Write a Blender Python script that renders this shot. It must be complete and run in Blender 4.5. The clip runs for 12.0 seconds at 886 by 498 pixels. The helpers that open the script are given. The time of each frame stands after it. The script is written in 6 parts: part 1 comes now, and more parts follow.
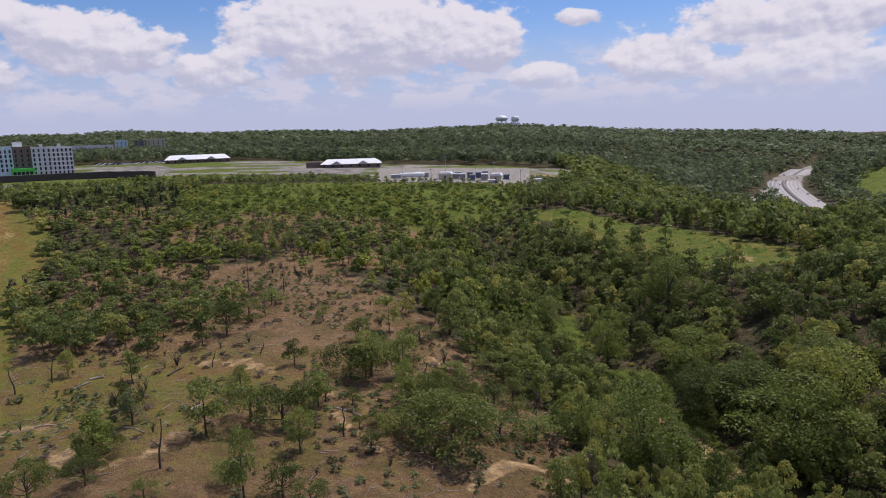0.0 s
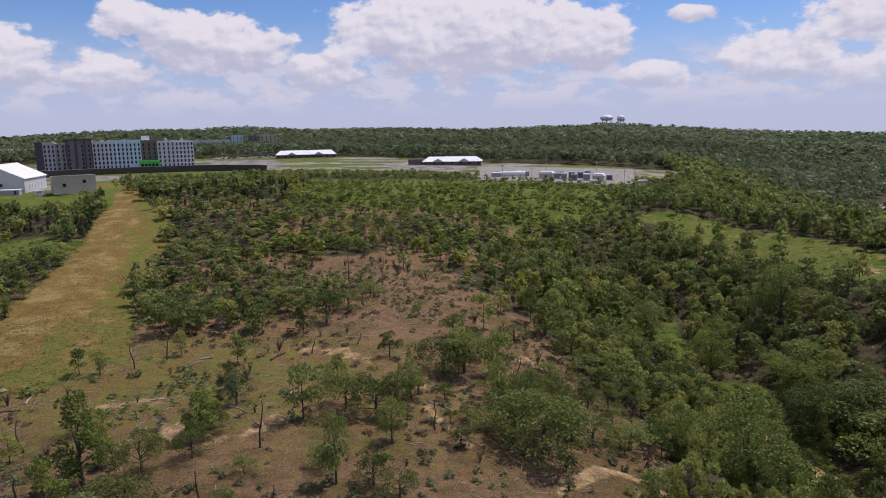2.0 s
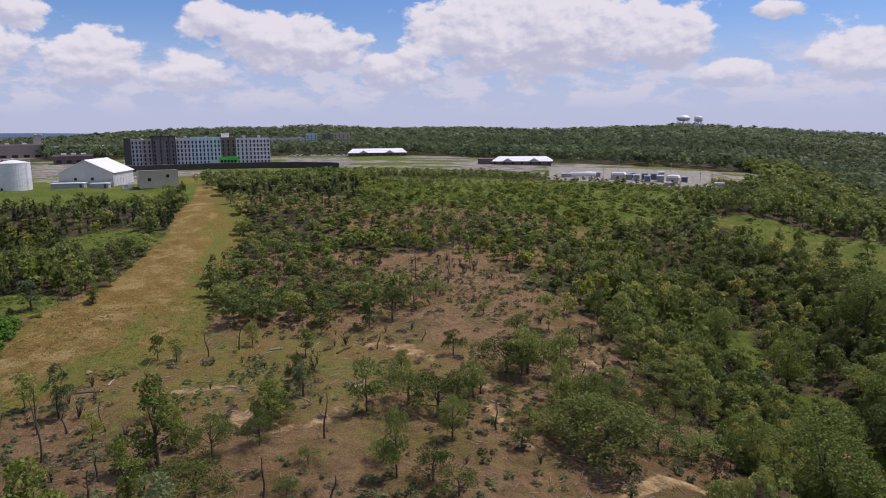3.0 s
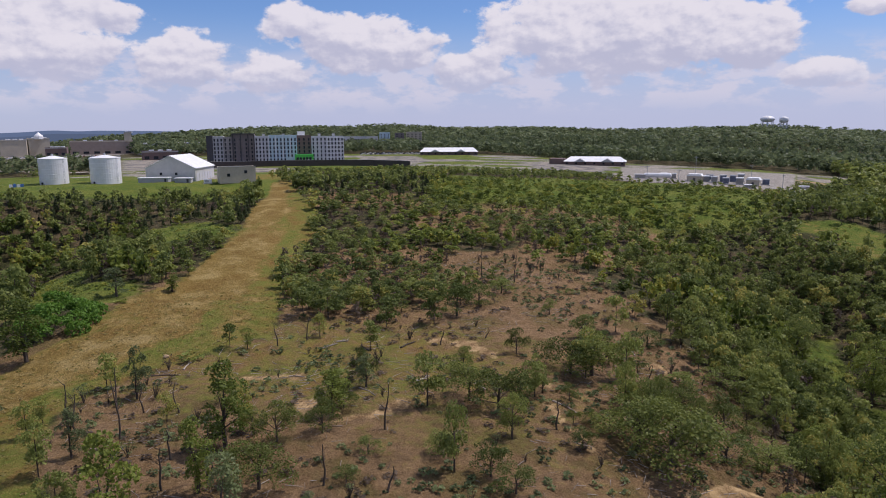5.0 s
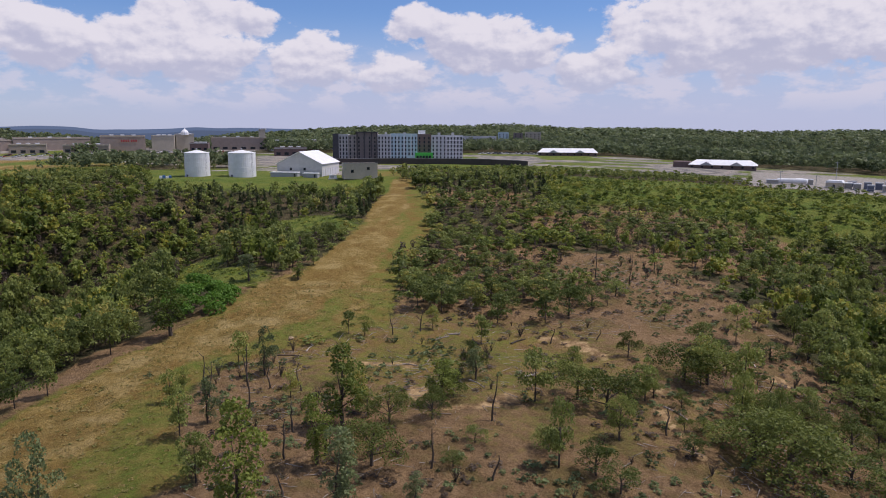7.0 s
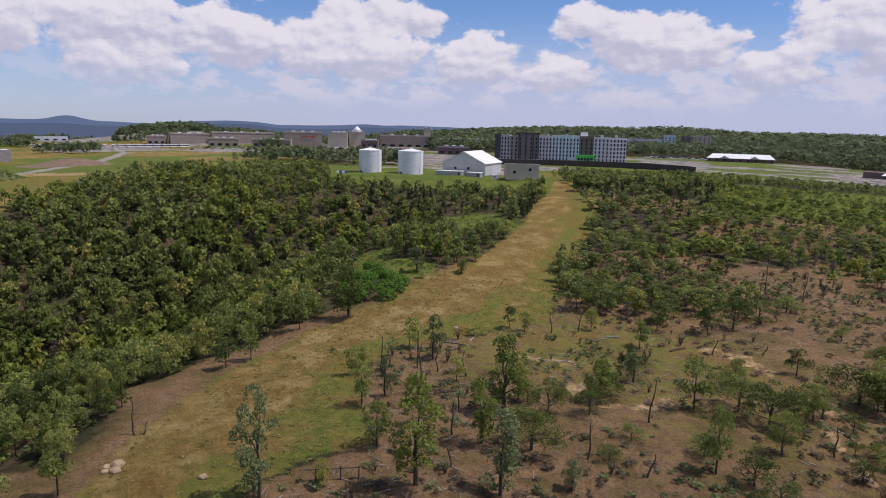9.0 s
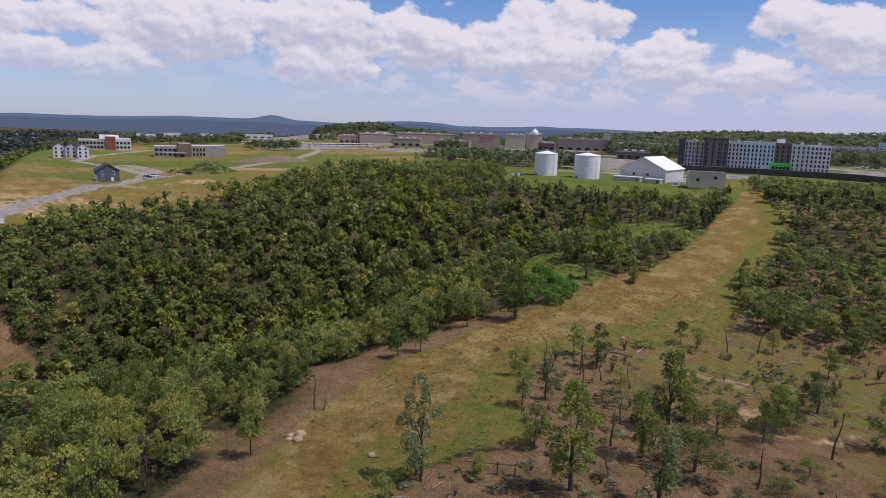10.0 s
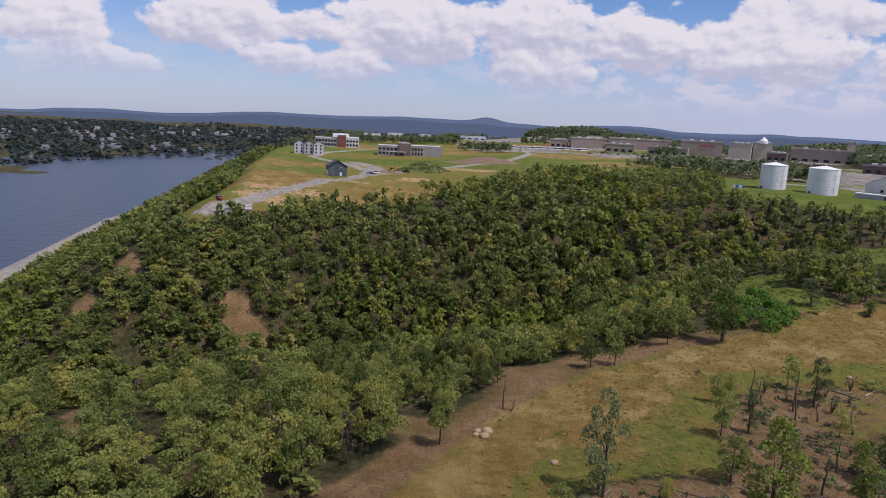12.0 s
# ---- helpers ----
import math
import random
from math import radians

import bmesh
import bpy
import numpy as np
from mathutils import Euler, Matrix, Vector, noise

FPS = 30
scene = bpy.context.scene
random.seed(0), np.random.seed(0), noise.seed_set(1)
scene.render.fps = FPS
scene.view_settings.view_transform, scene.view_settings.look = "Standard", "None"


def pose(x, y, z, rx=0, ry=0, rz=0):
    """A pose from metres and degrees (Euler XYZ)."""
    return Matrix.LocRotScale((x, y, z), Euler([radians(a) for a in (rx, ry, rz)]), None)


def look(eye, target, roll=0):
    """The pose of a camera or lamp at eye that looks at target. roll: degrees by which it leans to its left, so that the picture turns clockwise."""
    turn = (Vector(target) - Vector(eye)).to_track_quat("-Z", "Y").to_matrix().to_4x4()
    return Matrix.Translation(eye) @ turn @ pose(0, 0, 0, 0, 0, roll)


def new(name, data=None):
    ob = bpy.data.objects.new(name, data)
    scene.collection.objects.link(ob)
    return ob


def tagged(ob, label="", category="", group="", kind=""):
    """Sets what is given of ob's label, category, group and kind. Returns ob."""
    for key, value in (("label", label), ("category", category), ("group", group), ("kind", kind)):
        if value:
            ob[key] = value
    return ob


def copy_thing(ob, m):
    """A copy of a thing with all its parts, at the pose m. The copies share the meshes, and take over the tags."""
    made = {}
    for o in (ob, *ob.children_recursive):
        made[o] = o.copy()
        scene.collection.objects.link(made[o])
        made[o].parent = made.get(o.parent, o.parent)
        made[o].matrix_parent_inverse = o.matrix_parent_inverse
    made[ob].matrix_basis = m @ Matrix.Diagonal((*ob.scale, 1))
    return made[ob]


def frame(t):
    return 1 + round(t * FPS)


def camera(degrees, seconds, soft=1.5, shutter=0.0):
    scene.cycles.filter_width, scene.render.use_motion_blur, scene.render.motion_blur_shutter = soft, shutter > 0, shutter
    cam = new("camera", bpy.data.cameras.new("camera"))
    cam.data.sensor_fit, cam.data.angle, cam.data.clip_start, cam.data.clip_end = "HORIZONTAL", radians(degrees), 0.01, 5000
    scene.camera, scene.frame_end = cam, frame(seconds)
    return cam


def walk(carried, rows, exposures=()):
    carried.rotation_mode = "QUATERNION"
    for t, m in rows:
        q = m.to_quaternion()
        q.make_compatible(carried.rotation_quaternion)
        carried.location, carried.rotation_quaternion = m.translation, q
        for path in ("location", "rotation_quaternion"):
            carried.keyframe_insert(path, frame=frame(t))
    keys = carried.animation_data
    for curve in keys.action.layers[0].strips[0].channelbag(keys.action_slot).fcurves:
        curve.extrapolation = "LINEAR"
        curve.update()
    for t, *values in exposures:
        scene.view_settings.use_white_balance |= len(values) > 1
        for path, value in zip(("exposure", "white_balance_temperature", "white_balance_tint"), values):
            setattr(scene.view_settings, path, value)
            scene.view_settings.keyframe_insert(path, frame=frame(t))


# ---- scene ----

cam = camera(65.7, 12.0, soft=1.0)
# seconds, place, tilt below the level, lean, turn to the left
PATH = [
    (0.0, 0.00, -0.00, 34.00, 10.08, 1.64, 0.00),
    (0.5, 0.11, 0.23, 33.90, 10.04, 1.56, 2.63),
    (1.0, 0.07, 0.14, 33.92, 10.04, 1.39, 4.37),
    (1.5, 0.16, 0.27, 33.82, 10.02, 1.24, 6.14),
    (2.0, 0.12, 0.32, 33.66, 9.99, 1.06, 8.29),
    (2.5, 0.14, 0.25, 33.65, 9.96, 0.78, 11.19),
    (3.0, 0.49, 0.27, 33.62, 9.96, 0.66, 14.04),
    (5.0, 1.32, 0.37, 33.06, 9.92, 0.34, 19.94),
    (5.5, 1.72, 0.17, 32.93, 9.90, 0.16, 22.58),
    (6.0, 1.95, -0.13, 32.78, 9.89, 0.07, 24.49),
    (6.5, 2.07, -0.74, 32.75, 9.88, -0.11, 26.86),
    (7.0, 2.34, -1.78, 32.87, 9.91, -0.26, 29.60),
    (9.0, 4.30, -8.74, 33.98, 10.11, -1.29, 42.49),
    (9.5, 5.05, -9.61, 34.24, 10.19, -1.60, 48.40),
    (10.0, 6.11, -9.85, 34.68, 10.36, -1.97, 56.95),
    (10.5, 6.66, -9.88, 34.86, 10.53, -2.38, 63.70),
    (11.0, 7.00, -9.80, 35.18, 10.70, -2.71, 68.75),
    (11.5, 7.08, -9.68, 35.31, 10.81, -2.89, 71.94),
    (12.0, 7.21, -9.62, 35.31, 10.84, -3.02, 74.12),
]


def aim(x, y, z, down, lean, left):
    return pose(x, y, z, 90 - down, 0, left) @ pose(0, 0, 0, 0, 0, -lean)


walk(cam, [(t, aim(*p)) for t, *p in PATH])

# ---- light ----
SUN_TURN, SUN_HEIGHT = 50, 62      # degrees clockwise from +y, degrees above the level
sun = new("sun", bpy.data.lights.new("sun", "SUN"))
sun.data.energy, sun.data.angle, sun.data.color = 3.55, radians(0.53), (1.0, 0.95, 0.87)
sun.matrix_world = look((0, 0, 0), (-math.sin(radians(SUN_TURN)) * math.cos(radians(SUN_HEIGHT)), -math.cos(radians(SUN_TURN)) * math.cos(radians(SUN_HEIGHT)), -math.sin(radians(SUN_HEIGHT))))
scene.view_settings.exposure = 0.0
scene.view_settings.use_white_balance = True
scene.view_settings.white_balance_temperature, scene.view_settings.white_balance_tint = 6280, 20

# cumulus clouds: bearing to the left, height, half width, half height, in degrees
CLOUDS = [
    (26.3, 6.7, 7.3, 2.3), (6.0, 7.5, 13.2, 3.7), (-3.5, 6.1, 4.1, 2.0), (-17.5, 4.7, 4.6, 2.0), (-26.4, 7.1, 9.8, 2.0),
    (-11.1, 8.2, 2.0, 0.7), (17.5, 4.6, 3.7, 1.8), (-27.3, 3.5, 7.8, 2.2), (31.7, 8.3, 2.8, 1.6), (47.6, 8.2, 6.1, 1.6),
    (50.4, 5.6, 6.8, 2.2), (40.0, 5.4, 4.1, 2.0), (33.6, 4.6, 3.2, 1.6), (78.3, 6.7, 7.3, 2.8), (68.2, 7.1, 6.6, 2.8),
    (59.2, 6.6, 4.6, 2.5), (54.2, 6.3, 3.2, 2.0), (48.9, 5.4, 5.4, 1.8), (91.6, 6.2, 7.3, 2.0), (87.7, 4.0, 3.7, 1.4),
    (82.8, 3.5, 3.0, 1.6), (103.6, 5.1, 4.6, 2.0), (101.6, 2.8, 5.6, 1.2), (67.2, 3.9, 5.9, 1.4), (-8.4, 3.8, 3.2, 1.1),
]
world = bpy.data.worlds.new("world")
scene.world = world
world.use_nodes = True
wt = world.node_tree
wt.nodes.clear()


def wnode(kind, **values):
    n = wt.nodes.new(kind)
    for k, v in values.items():
        n.inputs[int(k[1:])].default_value = v
    return n


def wmath(op, a, b=None, c=None):
    n = wt.nodes.new("ShaderNodeMath")
    n.operation = op
    for i, v in enumerate((a, b, c)):
        if v is None:
            continue
        if isinstance(v, (int, float)):
            n.inputs[i].default_value = v
        else:
            wt.links.new(v, n.inputs[i])
    return n.outputs[0]


def wstep(value, low, high):
    n = wt.nodes.new("ShaderNodeMapRange")
    n.interpolation_type = "SMOOTHSTEP"
    wt.links.new(value, n.inputs[0])
    n.inputs[1].default_value, n.inputs[2].default_value = low, high
    return n.outputs[0]


def wmix(fac, a, b):
    n = wt.nodes.new("ShaderNodeMix")
    n.data_type = "RGBA"
    wt.links.new(fac, n.inputs[0])
    for i, v in ((6, a), (7, b)):
        if isinstance(v, tuple):
            n.inputs[i].default_value = (*v, 1)
        else:
            wt.links.new(v, n.inputs[i])
    return n.outputs[2]


def wnoise(vector, scale, detail, rough=0.55):
    n = wt.nodes.new("ShaderNodeTexNoise")
    wt.links.new(vector, n.inputs["Vector"])
    n.inputs["Scale"].default_value, n.inputs["Detail"].default_value, n.inputs["Roughness"].default_value = scale, detail, rough
    return n.outputs[0]


def wvector(x, y, z):
    n = wt.nodes.new("ShaderNodeCombineXYZ")
    for i, v in enumerate((x, y, z)):
        if isinstance(v, (int, float)):
            n.inputs[i].default_value = v
        else:
            wt.links.new(v, n.inputs[i])
    return n.outputs[0]


sky = wt.nodes.new("ShaderNodeTexSky")
sky.sky_type, sky.sun_disc = "NISHITA", False
sky.sun_elevation, sky.sun_rotation = radians(SUN_HEIGHT), radians(SUN_TURN)
sky.altitude, sky.air_density, sky.dust_density, sky.ozone_density = 300, 1.0, 0.3, 3.0
way = wt.nodes.new("ShaderNodeTexCoord").outputs["Generated"]
split = wt.nodes.new("ShaderNodeSeparateXYZ")
wt.links.new(way, split.inputs[0])
wx, wy, wz = split.outputs
bearing = wmath("MULTIPLY", wmath("ARCTAN2", wmath("MULTIPLY", wx, -1.0), wy), 57.2958)
rise = wmath("MULTIPLY", wmath("ARCSINE", wz), 57.2958)
plan = wvector(bearing, wmath("MULTIPLY", rise, 1.5), 0.0)
billow = wnoise(plan, 0.30, 10.0, 0.58)
raised = wvector(wmath("ADD", bearing, -0.35), wmath("MULTIPLY", wmath("ADD", rise, 0.45), 1.5), 0.0)
billow_up = wnoise(raised, 0.30, 5.0, 0.5)
broad = wnoise(plan, 0.1, 4.0)
field = weight = lift = None
for left, up, wide, tall in CLOUDS:
    u = wmath("DIVIDE", wmath("SUBTRACT", bearing, left), wide * 1.02)
    v = wmath("DIVIDE", wmath("SUBTRACT", rise, up), tall * 1.1)
    one = wmath("SUBTRACT", 1.0, wmath("SQRT", wmath("ADD", wmath("MULTIPLY", u, u), wmath("MULTIPLY", v, v))))
    field = one if field is None else wmath("SMOOTH_MAX", field, one, 0.15)
    share_of = wmath("MAXIMUM", wmath("ADD", one, 0.25), 0.0)
    weight = share_of if weight is None else wmath("ADD", weight, share_of)
    lift = wmath("MULTIPLY", share_of, v) if lift is None else wmath("MULTIPLY_ADD", share_of, v, lift)
# the cloud deck goes on overhead and behind
deck = wmath("MULTIPLY", wmath("SUBTRACT", broad, 0.5), 3.0)
high = wstep(rise, 9.5, 13.0)
behind = wmath("SUBTRACT", 1.0, wmath("MULTIPLY", wstep(bearing, -46.0, -38.0), wmath("SUBTRACT", 1.0, wstep(bearing, 112.0, 120.0))))
away = wmath("MAXIMUM", high, behind)
field = wmath("MAXIMUM", field, wmath("SUBTRACT", deck, wmath("MULTIPLY", wmath("SUBTRACT", 1.0, away), 4.0)))
body = wmath("ADD", field, wmath("MULTIPLY", wmath("SUBTRACT", billow, 0.5), 1.75))
cover = wstep(body, 0.02, 0.24)
lift = wmath("DIVIDE", lift, wmath("ADD", weight, 0.05))
relief = wstep(wmath("ADD", wmath("MULTIPLY", wmath("SUBTRACT", billow, billow_up), 3.0), wmath("MULTIPLY", lift, 0.85)), -0.6, 0.45)
cloud_colour = wmix(relief, (0.48, 0.50, 0.60), (0.745, 0.735, 0.755))
haze = wmath("MULTIPLY", wstep(rise, 9.5, 0.5), wmath("ADD", 0.5, wmath("MULTIPLY", wmath("SUBTRACT", 1.0, wstep(bearing, 40.0, 75.0)), 0.4)))
blue = wt.nodes.new("ShaderNodeVectorMath")
blue.operation = "MULTIPLY"
wt.links.new(sky.outputs[0], blue.inputs[0])
blue.inputs[1].default_value = (0.066, 0.082, 0.104)
low_sky = wmix(haze, blue.outputs[0], (0.47, 0.51, 0.66))
veil_noise = wnoise(wvector(bearing, wmath("MULTIPLY", rise, 2.2), 3.0), 0.30, 9.0, 0.58)
veil = wmath("MULTIPLY", wmath("MULTIPLY", wstep(veil_noise, 0.44, 0.58), wmath("MULTIPLY", wstep(rise, 0.8, 3.0), wstep(rise, 7.0, 4.2))), wmath("ADD", 0.12, wmath("MULTIPLY", wstep(bearing, 86.0, 50.0), 0.62)))
low_sky = wmix(veil, low_sky, (0.64, 0.63, 0.69))
whole = wmix(wmath("MULTIPLY", cover, wstep(rise, 0.2, 5.0)), low_sky, cloud_colour)
back = wnode("ShaderNodeBackground")
wt.links.new(whole, back.inputs[0])
back.inputs[1].default_value = 1.0
wt.links.new(back.outputs[0], wt.nodes.new("ShaderNodeOutputWorld").inputs[0])

# ---- materials ----
def paint(name, base, second=None, rough=0.75, metal=0.0, grain=3.0, coarse=0.25, bump=0.15, chance=0.0):
    """A surface with variation at two scales; chance: how far one piece differs from the next."""
    m = bpy.data.materials.new(name)
    m.use_nodes = True
    t = m.node_tree
    p = t.nodes["Principled BSDF"]
    second = second or tuple(c * 0.72 for c in base)
    where = t.nodes.new("ShaderNodeNewGeometry").outputs["Position"]

    def noise_at(scale, detail):
        n = t.nodes.new("ShaderNodeTexNoise")
        t.links.new(where, n.inputs["Vector"])
        n.inputs["Scale"].default_value, n.inputs["Detail"].default_value = scale, detail
        return n.outputs[0]
    fine, wide = noise_at(grain, 5), noise_at(coarse, 3)
    add = t.nodes.new("ShaderNodeMath")
    add.operation = "ADD"
    t.links.new(fine, add.inputs[0]), t.links.new(wide, add.inputs[1])
    ramp = t.nodes.new("ShaderNodeMapRange")
    ramp.inputs[1].default_value, ramp.inputs[2].default_value = 0.7, 1.3
    t.links.new(add.outputs[0], ramp.inputs[0])
    mix = t.nodes.new("ShaderNodeMix")
    mix.data_type = "RGBA"
    t.links.new(ramp.outputs[0], mix.inputs[0])
    mix.inputs[6].default_value, mix.inputs[7].default_value = (*base, 1), (*second, 1)
    colour = mix.outputs[2]
    if chance:
        info = t.nodes.new("ShaderNodeObjectInfo")
        value = t.nodes.new("ShaderNodeMapRange")
        value.inputs[3].default_value, value.inputs[4].default_value = 1 - chance, 1 + chance
        t.links.new(info.outputs["Random"], value.inputs[0])
        hsv = t.nodes.new("ShaderNodeHueSaturation")
        t.links.new(value.outputs[0], hsv.inputs["Value"]), t.links.new(colour, hsv.inputs["Color"])
        colour = hsv.outputs[0]
    t.links.new(colour, p.inputs["Base Color"])
    p.inputs["Roughness"].default_value, p.inputs["Metallic"].default_value = rough, metal
    if bump:
        b = t.nodes.new("ShaderNodeBump")
        b.inputs["Strength"].default_value, b.inputs["Distance"].default_value = bump, 0.05
        t.links.new(fine, b.inputs["Height"]), t.links.new(b.outputs[0], p.inputs["Normal"])
    return m


def leafage(name, dark, light, dry=None):
    """Leaves: colour runs from tree to tree (its tint or its own chance) and from leaf to leaf, and light comes through."""
    m = bpy.data.materials.new(name)
    m.use_nodes = True
    t = m.node_tree
    p = t.nodes["Principled BSDF"]
    tint = t.nodes.new("ShaderNodeAttribute")
    tint.attribute_name = "tint"
    info = t.nodes.new("ShaderNodeObjectInfo")
    geo = t.nodes.new("ShaderNodeNewGeometry")

    def math_of(op, a, b):
        n = t.nodes.new("ShaderNodeMath")
        n.operation = op
        for i, v in enumerate((a, b)):
            if isinstance(v, (int, float)):
                n.inputs[i].default_value = v
            else:
                t.links.new(v, n.inputs[i])
        return n.outputs[0]
    tree = math_of("FRACT", math_of("ADD", tint.outputs["Fac"], info.outputs["Random"]), 0.0)
    leaf = math_of("MULTIPLY", math_of("SUBTRACT", geo.outputs["Random Per Island"], 0.5), 0.4)
    ramp = t.nodes.new("ShaderNodeValToRGB")
    ramp.color_ramp.elements[0].color, ramp.color_ramp.elements[1].color = (*dark, 1), (*light, 1)
    if dry:
        e = ramp.color_ramp.elements.new(0.9)
        e.color = (*light, 1)
        ramp.color_ramp.elements[2].position, ramp.color_ramp.elements[2].color = 1.0, (*dry, 1)
    t.links.new(math_of("ADD", tree, leaf), ramp.inputs[0])
    t.links.new(ramp.outputs[0], p.inputs["Base Color"])
    p.inputs["Roughness"].default_value = 0.55
    p.inputs["Specular IOR Level"].default_value = 0.25
    through_leaf = t.nodes.new("ShaderNodeBsdfTranslucent")
    t.links.new(ramp.outputs[0], through_leaf.inputs[0])
    mix = t.nodes.new("ShaderNodeMixShader")
    mix.inputs[0].default_value = 0.45
    t.links.new(p.outputs[0], mix.inputs[1]), t.links.new(through_leaf.outputs[0], mix.inputs[2])
    t.links.new(mix.outputs[0], t.nodes["Material Output"].inputs[0])
    return m


def ground_material():
    m = bpy.data.materials.new("ground")
    m.use_nodes = True
    t = m.node_tree
    p = t.nodes["Principled BSDF"]
    where = t.nodes.new("ShaderNodeNewGeometry").outputs["Position"]

    def noise_at(scale, detail=5.0, rough=0.6):
        n = t.nodes.new("ShaderNodeTexNoise")
        t.links.new(where, n.inputs["Vector"])
        n.inputs["Scale"].default_value, n.inputs["Detail"].default_value, n.inputs["Roughness"].default_value = scale, detail, rough
        r = t.nodes.new("ShaderNodeMapRange")
        r.inputs[1].default_value, r.inputs[2].default_value = 0.24, 0.76
        t.links.new(n.outputs[0], r.inputs[0])
        return r.outputs[0]

    def ramp_of(value, *stops):
        r = t.nodes.new("ShaderNodeValToRGB")
        while len(r.color_ramp.elements) < len(stops):
            r.color_ramp.elements.new(0.5)
        for e, (at, c) in zip(r.color_ramp.elements, stops):
            e.position, e.color = at, (*c, 1)
        t.links.new(value, r.inputs[0])
        return r.outputs[0]

    def mixed(fac, a, b):
        n = t.nodes.new("ShaderNodeMix")
        n.data_type = "RGBA"
        t.links.new(fac, n.inputs[0]), t.links.new(a, n.inputs[6]), t.links.new(b, n.inputs[7])
        return n.outputs[2]

    def edge(value, ragged):
        """A mask with an uneven edge."""
        a = t.nodes.new("ShaderNodeMath")
        a.operation = "MULTIPLY_ADD"
        t.links.new(ragged, a.inputs[0])
        a.inputs[1].default_value = 0.9
        t.links.new(value, a.inputs[2])
        r = t.nodes.new("ShaderNodeMapRange")
        r.interpolation_type = "SMOOTHSTEP"
        r.inputs[1].default_value, r.inputs[2].default_value = 0.72, 1.2
        t.links.new(a.outputs[0], r.inputs[0])
        return r.outputs[0]
    fine, mid, wide, huge = noise_at(1.7, 9, 0.8), noise_at(0.42, 8, 0.7), noise_at(0.11, 6, 0.65), noise_at(0.03, 4)
    masks, alphas = [], []
    for name in ("cover_a", "cover_b"):
        a = t.nodes.new("ShaderNodeAttribute")
        a.attribute_name = name
        s = t.nodes.new("ShaderNodeSeparateColor")
        t.links.new(a.outputs["Color"], s.inputs[0])
        masks += list(s.outputs)
        alphas.append(a.outputs["Alpha"])
    meadow, green, gravel, mulch, tarmac, sand = masks
    floor = mixed(fine, ramp_of(wide, (0.36, (0.042, 0.050, 0.016)), (0.5, (0.068, 0.058, 0.026)), (0.64, (0.120, 0.082, 0.046))), ramp_of(mid, (0.34, (0.036, 0.032, 0.014)), (0.52, (0.072, 0.066, 0.028)), (0.7, (0.120, 0.088, 0.050))))
    bark = mixed(fine, ramp_of(fine, (0.30, (0.065, 0.038, 0.017)), (0.5, (0.195, 0.118, 0.056)), (0.70, (0.390, 0.275, 0.155))), ramp_of(wide, (0.30, (0.125, 0.105, 0.026)), (0.48, (0.225, 0.138, 0.062)), (0.64, (0.305, 0.195, 0.100)), (0.80, (0.150, 0.092, 0.045))))
    lawn = mixed(mid, ramp_of(wide, (0.32, (0.115, 0.165, 0.020)), (0.5, (0.170, 0.160, 0.030)), (0.70, (0.235, 0.125, 0.036))), ramp_of(fine, (0.32, (0.090, 0.115, 0.016)), (0.5, (0.185, 0.155, 0.035)), (0.68, (0.280, 0.195, 0.065))))
    grass = mixed(mid, ramp_of(wide, (0.36, (0.070, 0.125, 0.013)), (0.64, (0.165, 0.180, 0.032))), ramp_of(fine, (0.36, (0.050, 0.085, 0.012)), (0.64, (0.175, 0.190, 0.035))))
    stone = ramp_of(mid, (0.3, (0.24, 0.215, 0.18)), (0.7, (0.36, 0.33, 0.285)))
    black = ramp_of(wide, (0.38, (0.15, 0.14, 0.13)), (0.5, (0.25, 0.225, 0.195)), (0.62, (0.33, 0.29, 0.24)))
    dust = ramp_of(mid, (0.25, (0.27, 0.165, 0.075)), (0.75, (0.50, 0.345, 0.17)))
    straw = mixed(mid, ramp_of(wide, (0.30, (0.165, 0.090, 0.020)), (0.5, (0.220, 0.150, 0.040)), (0.72, (0.420, 0.315, 0.130))), ramp_of(fine, (0.32, (0.125, 0.088, 0.020)), (0.5, (0.230, 0.155, 0.042)), (0.70, (0.410, 0.295, 0.110))))
    colour = floor
    for mask, layer, ragged in ((mulch, bark, wide), (green, grass, wide), (meadow, lawn, mid), (alphas[0], straw, mid), (sand, dust, mid), (gravel, stone, mid), (tarmac, black, mid)):
        colour = mixed(edge(mask, ragged), colour, layer)
    t.links.new(colour, p.inputs["Base Color"])
    p.inputs["Roughness"].default_value = 0.95
    p.inputs["Specular IOR Level"].default_value = 0.15
    b = t.nodes.new("ShaderNodeBump")
    b.inputs["Strength"].default_value, b.inputs["Distance"].default_value = 1.0, 0.6
    t.links.new(mixed(fine, mid, fine), b.inputs["Height"]), t.links.new(b.outputs[0], p.inputs["Normal"])
    return m


